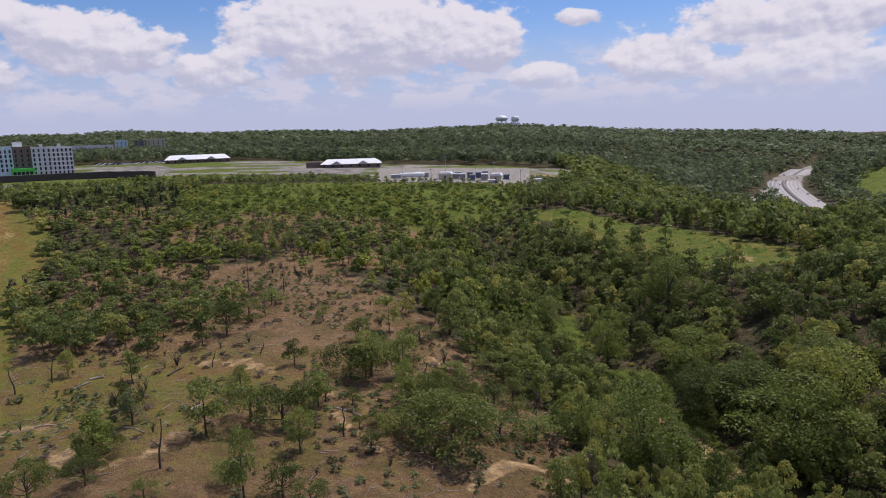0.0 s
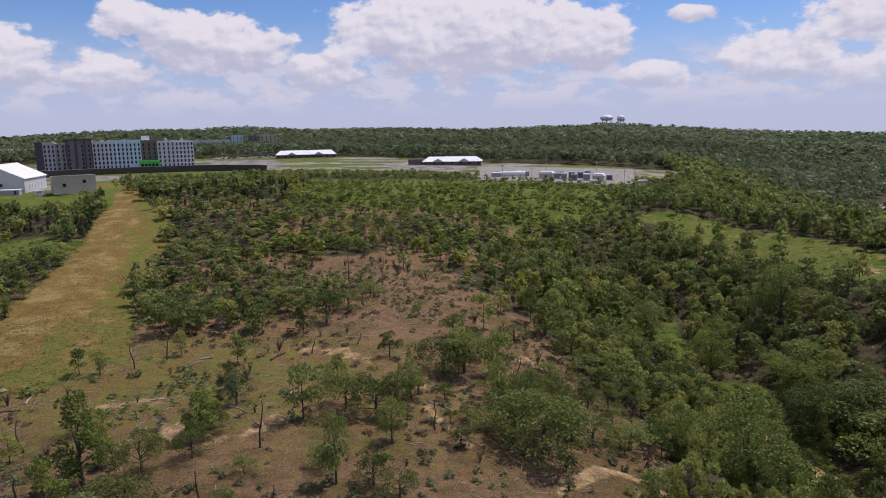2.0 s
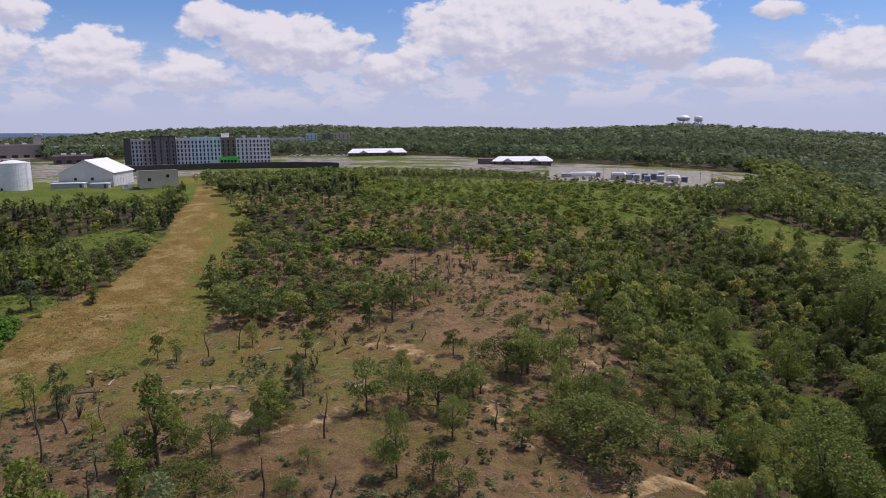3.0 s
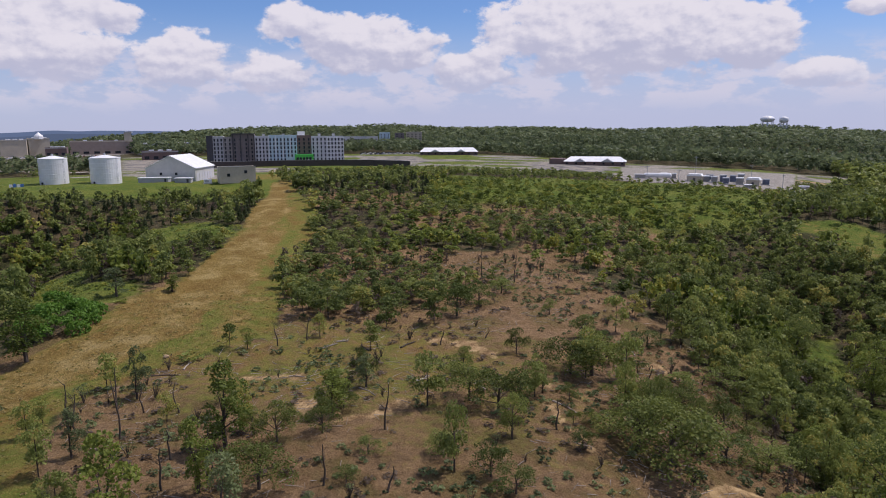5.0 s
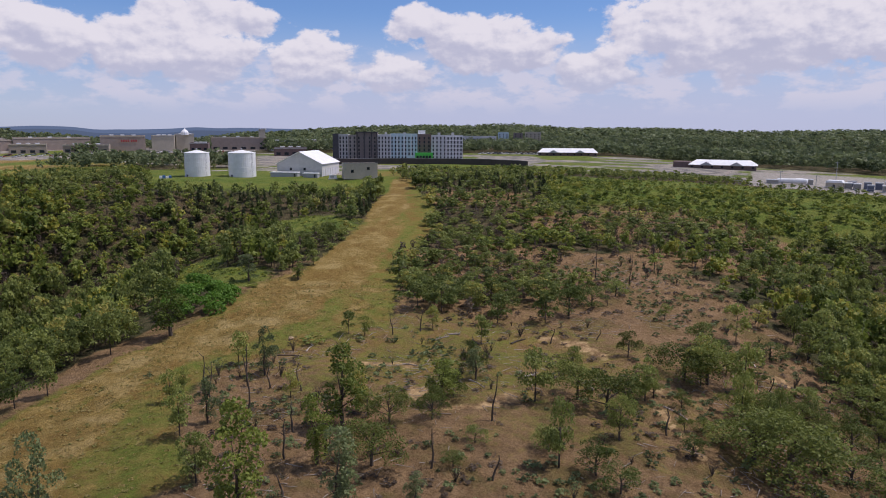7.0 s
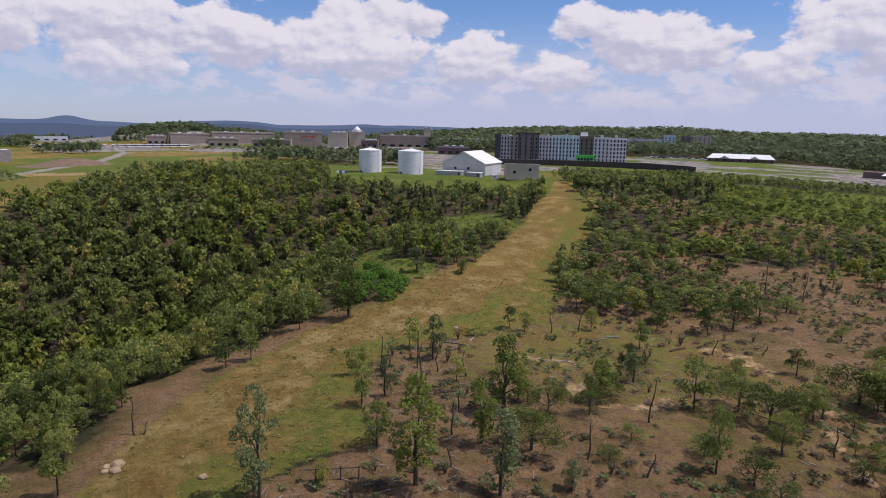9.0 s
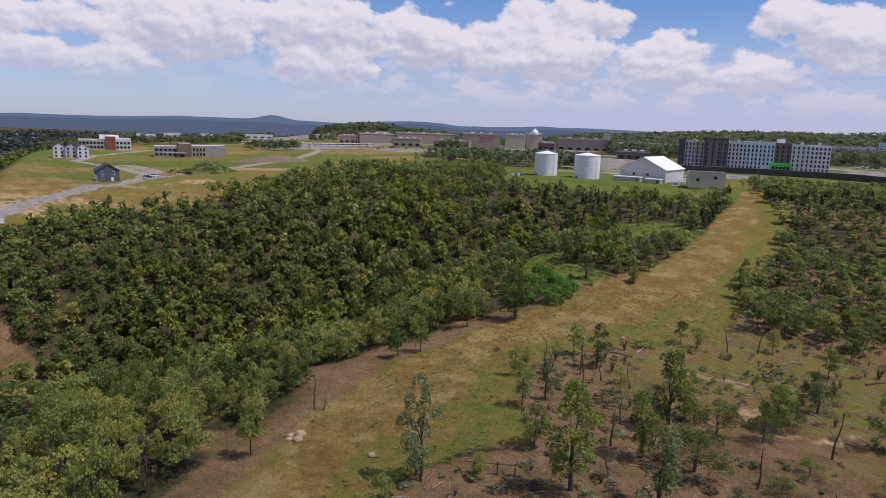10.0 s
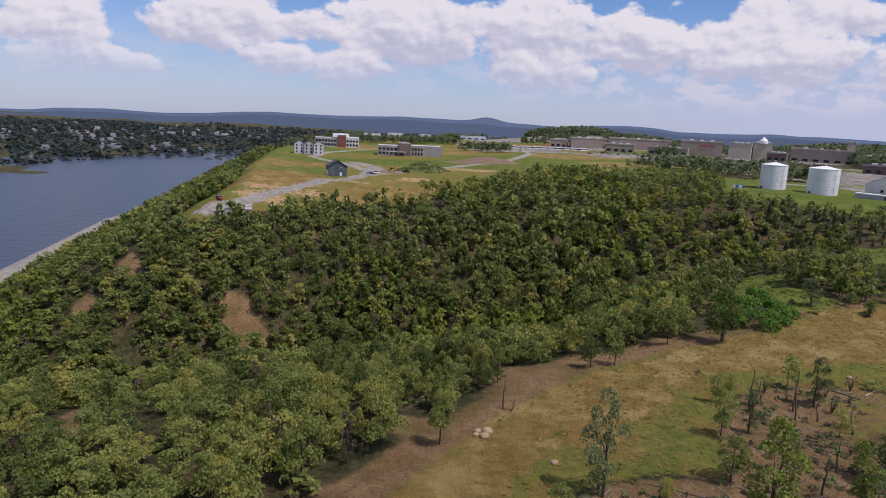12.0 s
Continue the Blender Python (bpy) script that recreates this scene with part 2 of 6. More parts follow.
LEAF = leafage("oak_leaf", (0.074, 0.098, 0.020), (0.245, 0.280, 0.066))
LEAF_FRESH = leafage("fresh_leaf", (0.086, 0.122, 0.022), (0.250, 0.295, 0.056), (0.350, 0.325, 0.056))
LEAF_MASS = leafage("wood_leaf", (0.098, 0.130, 0.032), (0.300, 0.335, 0.085), (0.400, 0.350, 0.085))
LEAF_SHRUB = leafage("shrub_leaf", (0.078, 0.109, 0.024), (0.236, 0.279, 0.068))
# leaf green across the river, greyed and blued to paint in haze
LEAF_FAR_HAZE = leafage("far_leaf_haze", (0.040, 0.056, 0.052), (0.085, 0.106, 0.092))
# leaves of distant trees, paler with extra blue painted in as haze
LEAF_HILL_HAZE = leafage("hill_leaf_haze", (0.080, 0.106, 0.050), (0.205, 0.245, 0.112))
LEAF_DUSTY = leafage("dusty_leaf", (0.071, 0.096, 0.040), (0.223, 0.267, 0.111))
NEEDLE = leafage("pine_needle", (0.032, 0.046, 0.020), (0.104, 0.126, 0.048))
VINE = leafage("vine_leaf", (0.070, 0.150, 0.018), (0.180, 0.330, 0.050))
DRY_TWIG = leafage("dry_twig", (0.085, 0.062, 0.045), (0.17, 0.13, 0.095))
BARK = paint("bark", (0.10, 0.075, 0.055), (0.055, 0.042, 0.032), 0.95, grain=9, bump=0.5, chance=0.25)
CHARRED = paint("charred_bark", (0.045, 0.035, 0.028), (0.085, 0.066, 0.05), 0.95, grain=8, bump=0.5, chance=0.2)
SANDSTONE = paint("sandstone", (0.36, 0.26, 0.15), (0.24, 0.17, 0.10), 0.9, grain=4, bump=0.5)
PALE_WOOD = paint("weathered_wood", (0.42, 0.37, 0.31), (0.26, 0.21, 0.17), 0.85, grain=8, bump=0.4, chance=0.15)
def smooth(a, b, v):
    k = np.clip((v - a) / (b - a), 0.0, 1.0)
    return k * k * (3 - 2 * k)


def vnoise(x, y, size, seed=0):
    """Smooth value noise between -1 and 1 on arrays of places."""
    u, v = np.asarray(x) / size, np.asarray(y) / size
    i, j = np.floor(u).astype(np.int64), np.floor(v).astype(np.int64)
    fu, fv = u - i, v - j
    fu, fv = fu * fu * (3 - 2 * fu), fv * fv * (3 - 2 * fv)

    def cell(a, b):
        n = (a * 374761393 + b * 668265263 + seed * 1442695041) & 0x7FFFFFFF
        n = ((n ^ (n >> 13)) * 1274126177) & 0x7FFFFFFF
        return ((n ^ (n >> 16)) & 0xFFFF) / 32767.5 - 1.0
    low = cell(i, j) * (1 - fu) + cell(i + 1, j) * fu
    high = cell(i, j + 1) * (1 - fu) + cell(i + 1, j + 1) * fu
    return low * (1 - fv) + high * fv


def along(x, y, line):
    """Distance to a polyline, the share of its length at the nearest place, and the side (positive: left of its course)."""
    x, y = np.asarray(x, float), np.asarray(y, float)
    best, share, side = np.full(x.shape, 1e9), np.zeros(x.shape), np.zeros(x.shape)
    n = len(line) - 1
    for k in range(n):
        (ax, ay), (bx, by) = line[k][:2], line[k + 1][:2]
        dx, dy = bx - ax, by - ay
        u = np.clip(((x - ax) * dx + (y - ay) * dy) / (dx * dx + dy * dy), 0, 1)
        d = np.hypot(x - ax - u * dx, y - ay - u * dy)
        near = d < best
        best = np.where(near, d, best)
        share = np.where(near, (k + u) / n, share)
        side = np.where(near, np.sign(dx * (y - ay) - dy * (x - ax)), side)
    return best, share, side


BLUFF = [(0, -700), (-110, -330), (-155, -130), (-206, -62), (-262, -50), (-300, -38), (-340, -27), (-450, -20), (-650, 0), (-1100, 150), (-1900, 620), (-3400, 1700)]
RAVINE_WEST = [(-200, 262), (-208, 200), (-212, 120), (-206, 60), (-192, 5), (-188, -60), (-235, -190)]
RAVINE_EAST = [(110, 20), (78, 80), (52, 135), (38, 200), (18, 255), (-30, 300)]
STRIP_LEFT = [(-40, -18), (-63, 5), (-77, 20), (-88, 31), (-96, 42), (-104, 57), (-112, 77), (-119, 100), (-122, 115), (-129, 135), (-129, 150), (-139, 177), (-151, 210), (-165, 238), (-190, 288), (-218, 330)]
STRIP_RIGHT = [(-22, -18), (-50, 14), (-62, 29), (-63, 39), (-60, 49), (-73, 57), (-84, 66), (-90, 76), (-89, 88), (-84, 108), (-80, 118), (-90, 137), (-108, 165), (-114, 185), (-125, 212), (-140, 240), (-178, 288), (-205, 330)]
HIGHWAY = [(225, 260), (252, 385), (262, 439), (288, 528), (337, 663), (384, 768), (439, 856), (510, 960), (600, 1060)]


CREST_TURN = (-60, -32, -22, -15, -9, -5, -1, 5, 20, 30, 44)
CREST_TOP = (-20, -19, -8, 4, 15, 25, 17, 14, 22, 29, 8)


def height(x, y):
    x, y = np.asarray(x, float), np.asarray(y, float)
    d, az = np.hypot(x, y), np.degrees(np.arctan2(-x, y))
    az = np.where(az < -120, az + 360, az)
    top = np.interp(az, (-16, -10, -4, 3, 10, 18, 55, 78), (-8, -1.5, 1.5, 3.2, 5.2, 7, 7, 1))
    z = -9 + (top + 9) * smooth(165, 365, d)
    z = z + (-38 - z) * smooth(-12, -24, az) * smooth(300, 430, d)
    r, s, _ = along(x, y, RAVINE_EAST)
    z = z - (24 - 20 * s ** 2) * np.exp(-(r / (44 - 12 * s)) ** 2)
    r, s, _ = along(x, y, RAVINE_WEST)
    z = z - (5 + 40 * smooth(0.05, 0.6, s)) * np.exp(-(r / (30 + 26 * smooth(0.1, 0.6, s))) ** 2)
    crest = np.interp(az, CREST_TURN, CREST_TOP)
    hill = smooth(760, 1600, d) * smooth(62, 44, az)
    dip = -22 * np.exp(-((d - 900) / 120) ** 2) * smooth(20, 4, az) * smooth(-24, -12, az)
    z = z + dip + (crest - z) * hill * smooth(-118, -60, az)
    z = z + 30 * np.exp(-(((x - 500) / 120) ** 2 + ((y - 640) / 200) ** 2))
    z = z + 24 * np.exp(-(((x + 1230) / 190) ** 2 + ((y - 590) / 120) ** 2))
    z = z - 45 * smooth(1900, 3000, d) * smooth(62, 44, az)
    z = z + (-62 - z) * smooth(1150, 1900, d) * smooth(44, 62, az)
    r, s, side = along(x, y, BLUFF)
    sd = np.where(side > 0, r, -r)
    z = z + (-72 - z) * np.clip((sd + 15) / 130, 0, 1)
    z = z - 9 * smooth(140, 155, sd) * smooth(510, 480, sd)
    z = z + (6 + 16 * vnoise(x, y, 700, 5)) * smooth(1500, 2600, d) * smooth(40, 56, az)
    r, s, _ = along(x, y, HIGHWAY)
    z = z + (-38 - z) * smooth(44, 20, r)
    flat = smooth(150, 60, r) * (d > 300)
    rough = 1 - 0.85 * smooth(370, 410, d) * smooth(-6, 0, az)
    z = z + (1.1 * vnoise(x, y, 31, 1) + 0.5 * vnoise(x, y, 11, 2) + 0.18 * vnoise(x, y, 3.7, 3)) * rough * (1 - flat)
    z = z + 9 * vnoise(x, y, 160, 4) * smooth(800, 1300, d)
    return z

# ---- ground ----
def mesh_of(name, verts, faces, material, tint=None, smooth_shade=False):
    """A mesh from arrays of places and of quads or triangles."""
    verts, faces = np.asarray(verts, np.float32), np.asarray(faces, np.int32)
    me = bpy.data.meshes.new(name)
    me.vertices.add(len(verts))
    me.vertices.foreach_set("co", verts.ravel())
    me.loops.add(faces.size)
    me.loops.foreach_set("vertex_index", faces.ravel())
    me.polygons.add(len(faces))
    me.polygons.foreach_set("loop_start", np.arange(0, faces.size, faces.shape[1], dtype=np.int32))
    if smooth_shade:
        me.polygons.foreach_set("use_smooth", np.ones(len(faces), bool))
    if tint is not None:
        me.attributes.new("tint", "FLOAT", "POINT").data.foreach_set("value", np.asarray(tint, np.float32))
    me.materials.append(material)
    me.update()
    me.validate()
    return me


def within(x, y, cx, cy, rx, ry=None, turn=0.0, soft=0.35):
    """A soft ellipse: 1 inside, 0 outside."""
    ry = ry or rx
    c, s = math.cos(radians(turn)), math.sin(radians(turn))
    u, v = ((x - cx) * c + (y - cy) * s) / rx, (-(x - cx) * s + (y - cy) * c) / ry
    return smooth(1 + soft, 1 - soft, np.hypot(u, v))


WOOD_EDGE = [(-95, 290), (-66, 251), (-40, 218), (-20, 184), (-3, 158), (8, 136), (20, 120), (22, 100), (19, 83), (16, 50), (14, -20)]
GLADES = [(35, 186, 5, 22, -8), (43, 156, 11, 10, 0), (48, 126, 6, 18, -10)]          # grassy gaps on the valley floor
CLEARINGS = [(-185, 150, 22, 18, 0), (-150, 132, 20, 15, 0), (-172, 200, 24, 17, 0)]  # grassy gaps beside the strip
SCARS = [(-226, -13, 13, 7, 35), (-102, -34, 17, 4, 4), (-252, -51, 8, 5, 20), (-242, -65, 5, 4, 0), (-106, 45, 12, 6, 40), (-84, 16, 10, 4, 50), (-166, 118, 12, 5, 40)]  # bare soil in the woods
TRACKS = [([(-54, 88), (-49, 85), (-45, 84), (-41, 86), (-39, 92)], 1.2), ([(-72, 95), (-67, 97), (-61, 100)], 1.1), ([(-47, 128), (-40, 127), (-33, 123)], 1.4),
          ([(-11, 133), (-4, 134), (2, 131)], 1.5), ([(3, 82), (8, 88), (13, 89), (17, 85)], 1.1), ([(-21, 106), (-15, 96), (-9, 88)], 0.5), ([(46, 141), (50, 123), (53, 108), (60, 88)], 2.2)]


def zones(x, y):
    """What covers the ground, each from 0 to 1."""
    d, az = np.hypot(x, y), np.degrees(np.arctan2(-x, y))
    az = np.where(az < -120, az + 360, az)
    wob = vnoise(x, y, 40, 11) + 0.5 * vnoise(x, y, 14, 12)
    z = {}
    inward, _, side = along(x, y, STRIP_LEFT)
    inward = -inward * side
    outward, _, side_r = along(x, y, STRIP_RIGHT)
    outward = -outward * side_r
    z["meadow"] = smooth(-2.5, 2.5, np.minimum(inward + 2.2, 0.5 - outward) + 1.0 * wob) * smooth(390, 350, d)
    z["bank"] = smooth(-14, -8, inward + 5 * wob) * (inward < 1) * smooth(225, 190, d) * smooth(104, 92, az)
    east, _, _ = along(x, y, RAVINE_EAST)
    er, _, eline = along(x, y, WOOD_EDGE)
    knoll = (outward > 0) * smooth(4, -8, eline * er + 5 * wob) * smooth(235, 200, d + 14 * wob)
    z["grove"] = np.clip(within(x, y, -82, 160, 35, 30, 30) + within(x, y, -118, 226, 50, 44, 30) + within(x, y, -60, 250, 44, 18) + within(x, y, -135, 300, 50, 40, 20), 0, 1)
    z["knoll"] = np.clip(knoll * (1 - z["meadow"]), 0, 1)
    z["scrub"] = smooth(150, 185, d + 12 * wob) * smooth(330, 285, d + 20 * wob) * smooth(-4, 6, az) * (outward > 0) * (1 - z["meadow"])
    z["shrubs"] = smooth(262, 300, d + 16 * wob) * smooth(394, 382, d) * smooth(-8, -4, az) * smooth(25, 18, az)
    r, s, _ = along(x, y, [(40, 280), (60, 282), (82, 254), (95, 222)])
    z["shelf"] = smooth(25, 15, r + 4 * wob) * smooth(0, 14, east - 30)
    z["yard"] = smooth(322, 336, d + 5 * wob) * smooth(32, 34, az) * smooth(54, 52, az) * smooth(480, 450, d)
    far_side = np.interp(az, (-8, 6, 14, 24), (575, 620, 740, 770))
    z["plaza"] = smooth(440, 452, d + 3 * wob) * smooth(-12, -10, az) * smooth(46, 44, az) * smooth(far_side, far_side - 30, d)
    z["station"] = smooth(392, 400, d) * smooth(-7.8, -7, az) * smooth(5.5, 5, az) * smooth(560, 520, d)
    r, s, side_b = along(x, y, BLUFF)
    sd = np.where(side_b > 0, r, -r)
    z["bluff"] = smooth(-14, 8, sd + 6 * wob) * smooth(122, 112, sd)
    z["shore"] = smooth(112, 120, sd) * smooth(165, 150, sd)
    z["river"] = smooth(142, 148, sd) * smooth(510, 500, sd)
    z["beyond"] = smooth(510, 545, sd)
    west, ws, wside = along(x, y, RAVINE_WEST)
    edge_w = np.interp(az, (52, 57, 61, 68, 73, 77, 90, 95, 105), (470, 425, 388, 362, 322, 298, 274, 262, 266)) + 9 * vnoise(x, y, 45, 13)
    z["field"] = smooth(edge_w, edge_w + 14, d) * smooth(51, 56, az + 2 * wob) * (1 - z["bluff"]) * smooth(1250, 1100, d) * (sd < 0)
    z["town"] = smooth(660, 700, d) * smooth(43, 46, az) * smooth(76, 70, az) * smooth(1500, 1400, d) * (sd < 0)
    z["dist"], z["az"], z["sd"], z["west"], z["east"], z["inward"], z["outward"] = d, az, sd, west, east, inward, outward
    return z


ROADS = [  # course, half width, kind
    ([(-283, -28), (-294, -13), (-305, -4), (-330, 15), (-350, 36), (-372, 52), (-392, 62), (-432, 68), (-480, 60)], 4.5, "gravel"),
    ([(-392, 62), (-470, 50), (-520, 34), (-590, 52), (-680, 110)], 3.5, "gravel"),
    ([(-392, 62), (-420, 90), (-455, 130), (-520, 190), (-640, 260), (-760, 300)], 4.0, "gravel"),
    (HIGHWAY, 15.0, "tarmac"),
    ([(255, 560), (267, 589), (300, 640), (345, 715)], 5.0, "gravel"),
    ([(-330, 300), (-290, 330), (-255, 335), (-235, 310)], 5.0, "gravel"),
    ([(-255, 335), (-330, 345), (-420, 330), (-520, 350)], 4.0, "gravel"),
    ([(60, 396), (20, 412), (-60, 440), (-140, 470), (-230, 500)], 4.0, "gravel"),
]


def covers(x, y):
    z = zones(x, y)
    wob = vnoise(x, y, 22, 15)
    _, s, _ = along(x, y, STRIP_LEFT)
    off = z["inward"]
    across = np.clip(off / (np.abs(off) + np.maximum(-z["outward"], 0.1)), 0, 1)
    streak = vnoise(s * 420, off * 1.6, 24, 71) * 0.6 + vnoise(s * 420, off * 5, 15, 72) * 0.55
    dry = z["meadow"] * np.clip(1.08 - 1.1 * smooth(0.38, 0.85, across) - np.maximum(2 - off, 0) / 9 + 0.75 * streak, 0, 1) + 0.45 * z["shelf"] * smooth(-0.2, 0.3, streak) + z["field"] * np.clip(0.36 + 0.8 * vnoise(x, y, 45, 73), 0, 1)
    meadow = np.maximum.reduce([z["meadow"], 0.6 * within(x, y, -60, 108, 44, 30, 20, 0.6) * z["knoll"], 0.42 * within(x, y, -30, 95, 30, 24, 0, 0.8) * z["knoll"], z["shelf"] * 0.35, z["field"] * smooth(-0.1, 0.5, vnoise(x, y, 70, 16)), within(x, y, -225, 330, 55, 25, 20) * 0.8])
    patches = sum(within(x, y, *p) for p in GLADES + CLEARINGS) + within(x, y, -120, 420, 70, 22, 10)
    green = np.maximum.reduce([z["shrubs"] * 0.9, z["shelf"] * 0.9, z["field"], z["yard"] * 0.9, 0.8 * np.clip(patches, 0, 1), z["beyond"] * 0.15, z["plaza"] * 0.8, within(x, y, 400, 560, 60, 130, -25)])
    scars = np.clip(sum(within(x, y, *p) for p in SCARS), 0, 1)
    mulch = np.maximum.reduce([z["knoll"], z["bank"], z["scrub"] * smooth(-0.5, 0.2, wob), scars])
    sand = np.zeros_like(x)
    for cx, cy, a, b, turn in ((-62, 100, 1.6, 2.4, 0), (-39, 91, 1.8, 2.4, 0), (-222, -8, 5, 2, 40), (-88, -33, 4, 1.5, 0), (97, 214, 9, 4, -50), (70, 232, 16, 2.5, -45), (-318, 5, 26, 9, 60), (-300, -2, 20, 7, 50), (-350, 60, 30, 11, -60), (-430, 120, 45, 12, 50), (30, 402, 34, 9, 0), (88, 455, 45, 20, 0), (-2, 122, 5, 1.4, -40), (-22, 112, 5, 1.2, -50)):
        sand = np.maximum(sand, within(x, y, cx, cy, a, b, turn, 0.5) * np.clip(0.62 + 0.7 * vnoise(x, y, 9 if a > 12 else 3, 74), 0, 1))
    for line, half in TRACKS:
        sand = np.maximum(sand, smooth(half * 1.7, half * 0.5, along(x, y, line)[0] + 0.7 * vnoise(x, y, 4, 75)) * 0.95)
    gravel, tarmac = np.maximum(z["station"], z["shore"]), z["plaza"] * 0.8 * smooth(-0.25, 0.0, vnoise(z["dist"], z["az"] * 5, 24, 18))
    tarmac = np.maximum(tarmac, z["town"] * smooth(-0.2, 0.2, vnoise(x, y, 90, 19)))
    for line, half, kind in ROADS:
        r, s, _ = along(x, y, line)
        on = smooth(half + 1.2, half - 0.8, r)
        if kind == "sand":
            sand = np.maximum(sand, on)
        else:
            gravel = np.maximum(gravel, on * 1.05)
    gravel = np.maximum.reduce([gravel, within(x, y, -284, -21, 11, 7, 60, 0.15), within(x, y, -255, 318, 20, 12, 35, 0.2), within(x, y, -390, 60, 14, 9, 0, 0.3)])
    tarmac = tarmac * (gravel < 0.5)
    return np.clip(np.stack([meadow, green, gravel, dry], -1), 0, 1), np.clip(np.stack([mulch, tarmac, sand, sand * 0], -1), 0, 1)


def ground_sheet():
    turns = np.concatenate([np.arange(-38, 114, 0.4), np.arange(114, 322, 4.0)])
    rings = np.concatenate([[0.5, 8, 16, 24, 32], 40 * np.exp(np.linspace(0, math.log(4850 / 40), 240))])
    a, d = np.meshgrid(np.radians(turns), rings)
    x, y = -d * np.sin(a), d * np.cos(a)
    z = height(x, y)
    n, m = x.shape
    i, j = np.meshgrid(np.arange(n - 1), np.arange(m), indexing="ij")
    k = (j + 1) % m
    quads = np.stack([i * m + j, (i + 1) * m + j, (i + 1) * m + k, i * m + k], -1).reshape(-1, 4)[:, ::-1]
    me = mesh_of("ground", np.stack([x, y, z], -1).reshape(-1, 3), quads, ground_material(), smooth_shade=True)
    for name, c in zip(("cover_a", "cover_b"), covers(x.ravel(), y.ravel())):
        me.attributes.new(name, "FLOAT_COLOR", "POINT").data.foreach_set("color", c.astype(np.float32).ravel())
    ob = tagged(new("ground", me), "rolling ground of dry grass, bark mulch and bare soil", "ground", kind="structure")
    return ob


ground_sheet()


def level(x, y):
    return float(height(np.array([x]), np.array([y]))[0])

# ---- woods ----
rng = np.random.default_rng(7)


def leaf_cloud(centres, radii, count, size, gen, squash=0.8, corners=4, stray=0.65):
    """Bent leaf clumps on the outside of several round masses: places and quads."""
    w = np.asarray(radii) ** 2
    pick = gen.choice(len(centres), count, p=w / w.sum())
    way = gen.normal(size=(count, 3))
    way /= np.linalg.norm(way, axis=1, keepdims=True)
    way[:, 2] = np.where(way[:, 2] < -0.3, -way[:, 2], way[:, 2])
    r = np.asarray(radii)[pick] * gen.uniform(0.7, 1.06, count)
    p = np.asarray(centres)[pick] + way * r[:, None] * np.array([1, 1, squash])
    nor = way + gen.normal(scale=stray, size=(count, 3)) + np.array([0, 0, 0.25])
    nor /= np.linalg.norm(nor, axis=1, keepdims=True)
    a = np.cross(nor, gen.normal(size=(count, 3)))
    a /= np.linalg.norm(a, axis=1, keepdims=True)
    b = np.cross(nor, a)
    s = size * gen.uniform(0.55, 1.25, (count, 1))
    droop = nor * s * gen.uniform(0.1, 0.5, (count, 1))
    if corners == 3:
        quad = np.stack([p - a * s * 0.55 - droop * 0.4, p + a * s * 0.3 - b * s * 0.5 - droop * 0.4, p + a * s * 0.3 + b * s * 0.5], 1)
        return quad.reshape(-1, 3), np.arange(count * 3).reshape(-1, 3)
    quad = np.stack([p - a * s * 0.5 - droop * 0.4, p - b * s * 0.38, p + a * s * 0.5 - droop, p + b * s * 0.42], 1)
    return quad.reshape(-1, 3), np.arange(count * 4).reshape(-1, 4)


def crown_shape(gen, kind):
    """Round masses of a crown one unit high and about one wide, above a trunk."""
    if kind == "cone":
        zs = np.linspace(0.16, 0.95, 9)
        c = np.stack([gen.normal(scale=0.03, size=9), gen.normal(scale=0.03, size=9), zs], -1)
        return c, 0.25 * (1.06 - zs)
    if kind == "bush":
        n = 17
        a, r = gen.uniform(0, 6.28, n), np.sqrt(gen.uniform(0, 1, n)) * 0.40
        zs = gen.uniform(0.08, 0.42, n) + 0.40 * (1 - (r / 0.42) ** 2)
        return np.stack([np.cos(a) * r, np.sin(a) * r, zs], -1), gen.uniform(0.11, 0.20, n)
    if kind == "tall":
        n = 18
        zs = np.linspace(0.16, 0.96, n)
        a, r = gen.uniform(0, 6.28, n), gen.uniform(0.05, 0.34, n) * (1.05 - np.abs(zs - 0.45))
        return np.stack([np.cos(a) * r, np.sin(a) * r, zs], -1), gen.uniform(0.09, 0.17, n)
    n = 16
    a, zs = gen.uniform(0, 6.28, n), gen.uniform(0.26, 0.86, n)
    r = gen.uniform(0.08, 0.36, n) * np.sqrt(np.clip(1 - ((zs - 0.52) / 0.46) ** 2, 0.05, 1))
    zs[0], r[0] = 0.9, 0.04
    return np.stack([np.cos(a) * r, np.sin(a) * r, zs], -1), gen.uniform(0.12, 0.21, n)


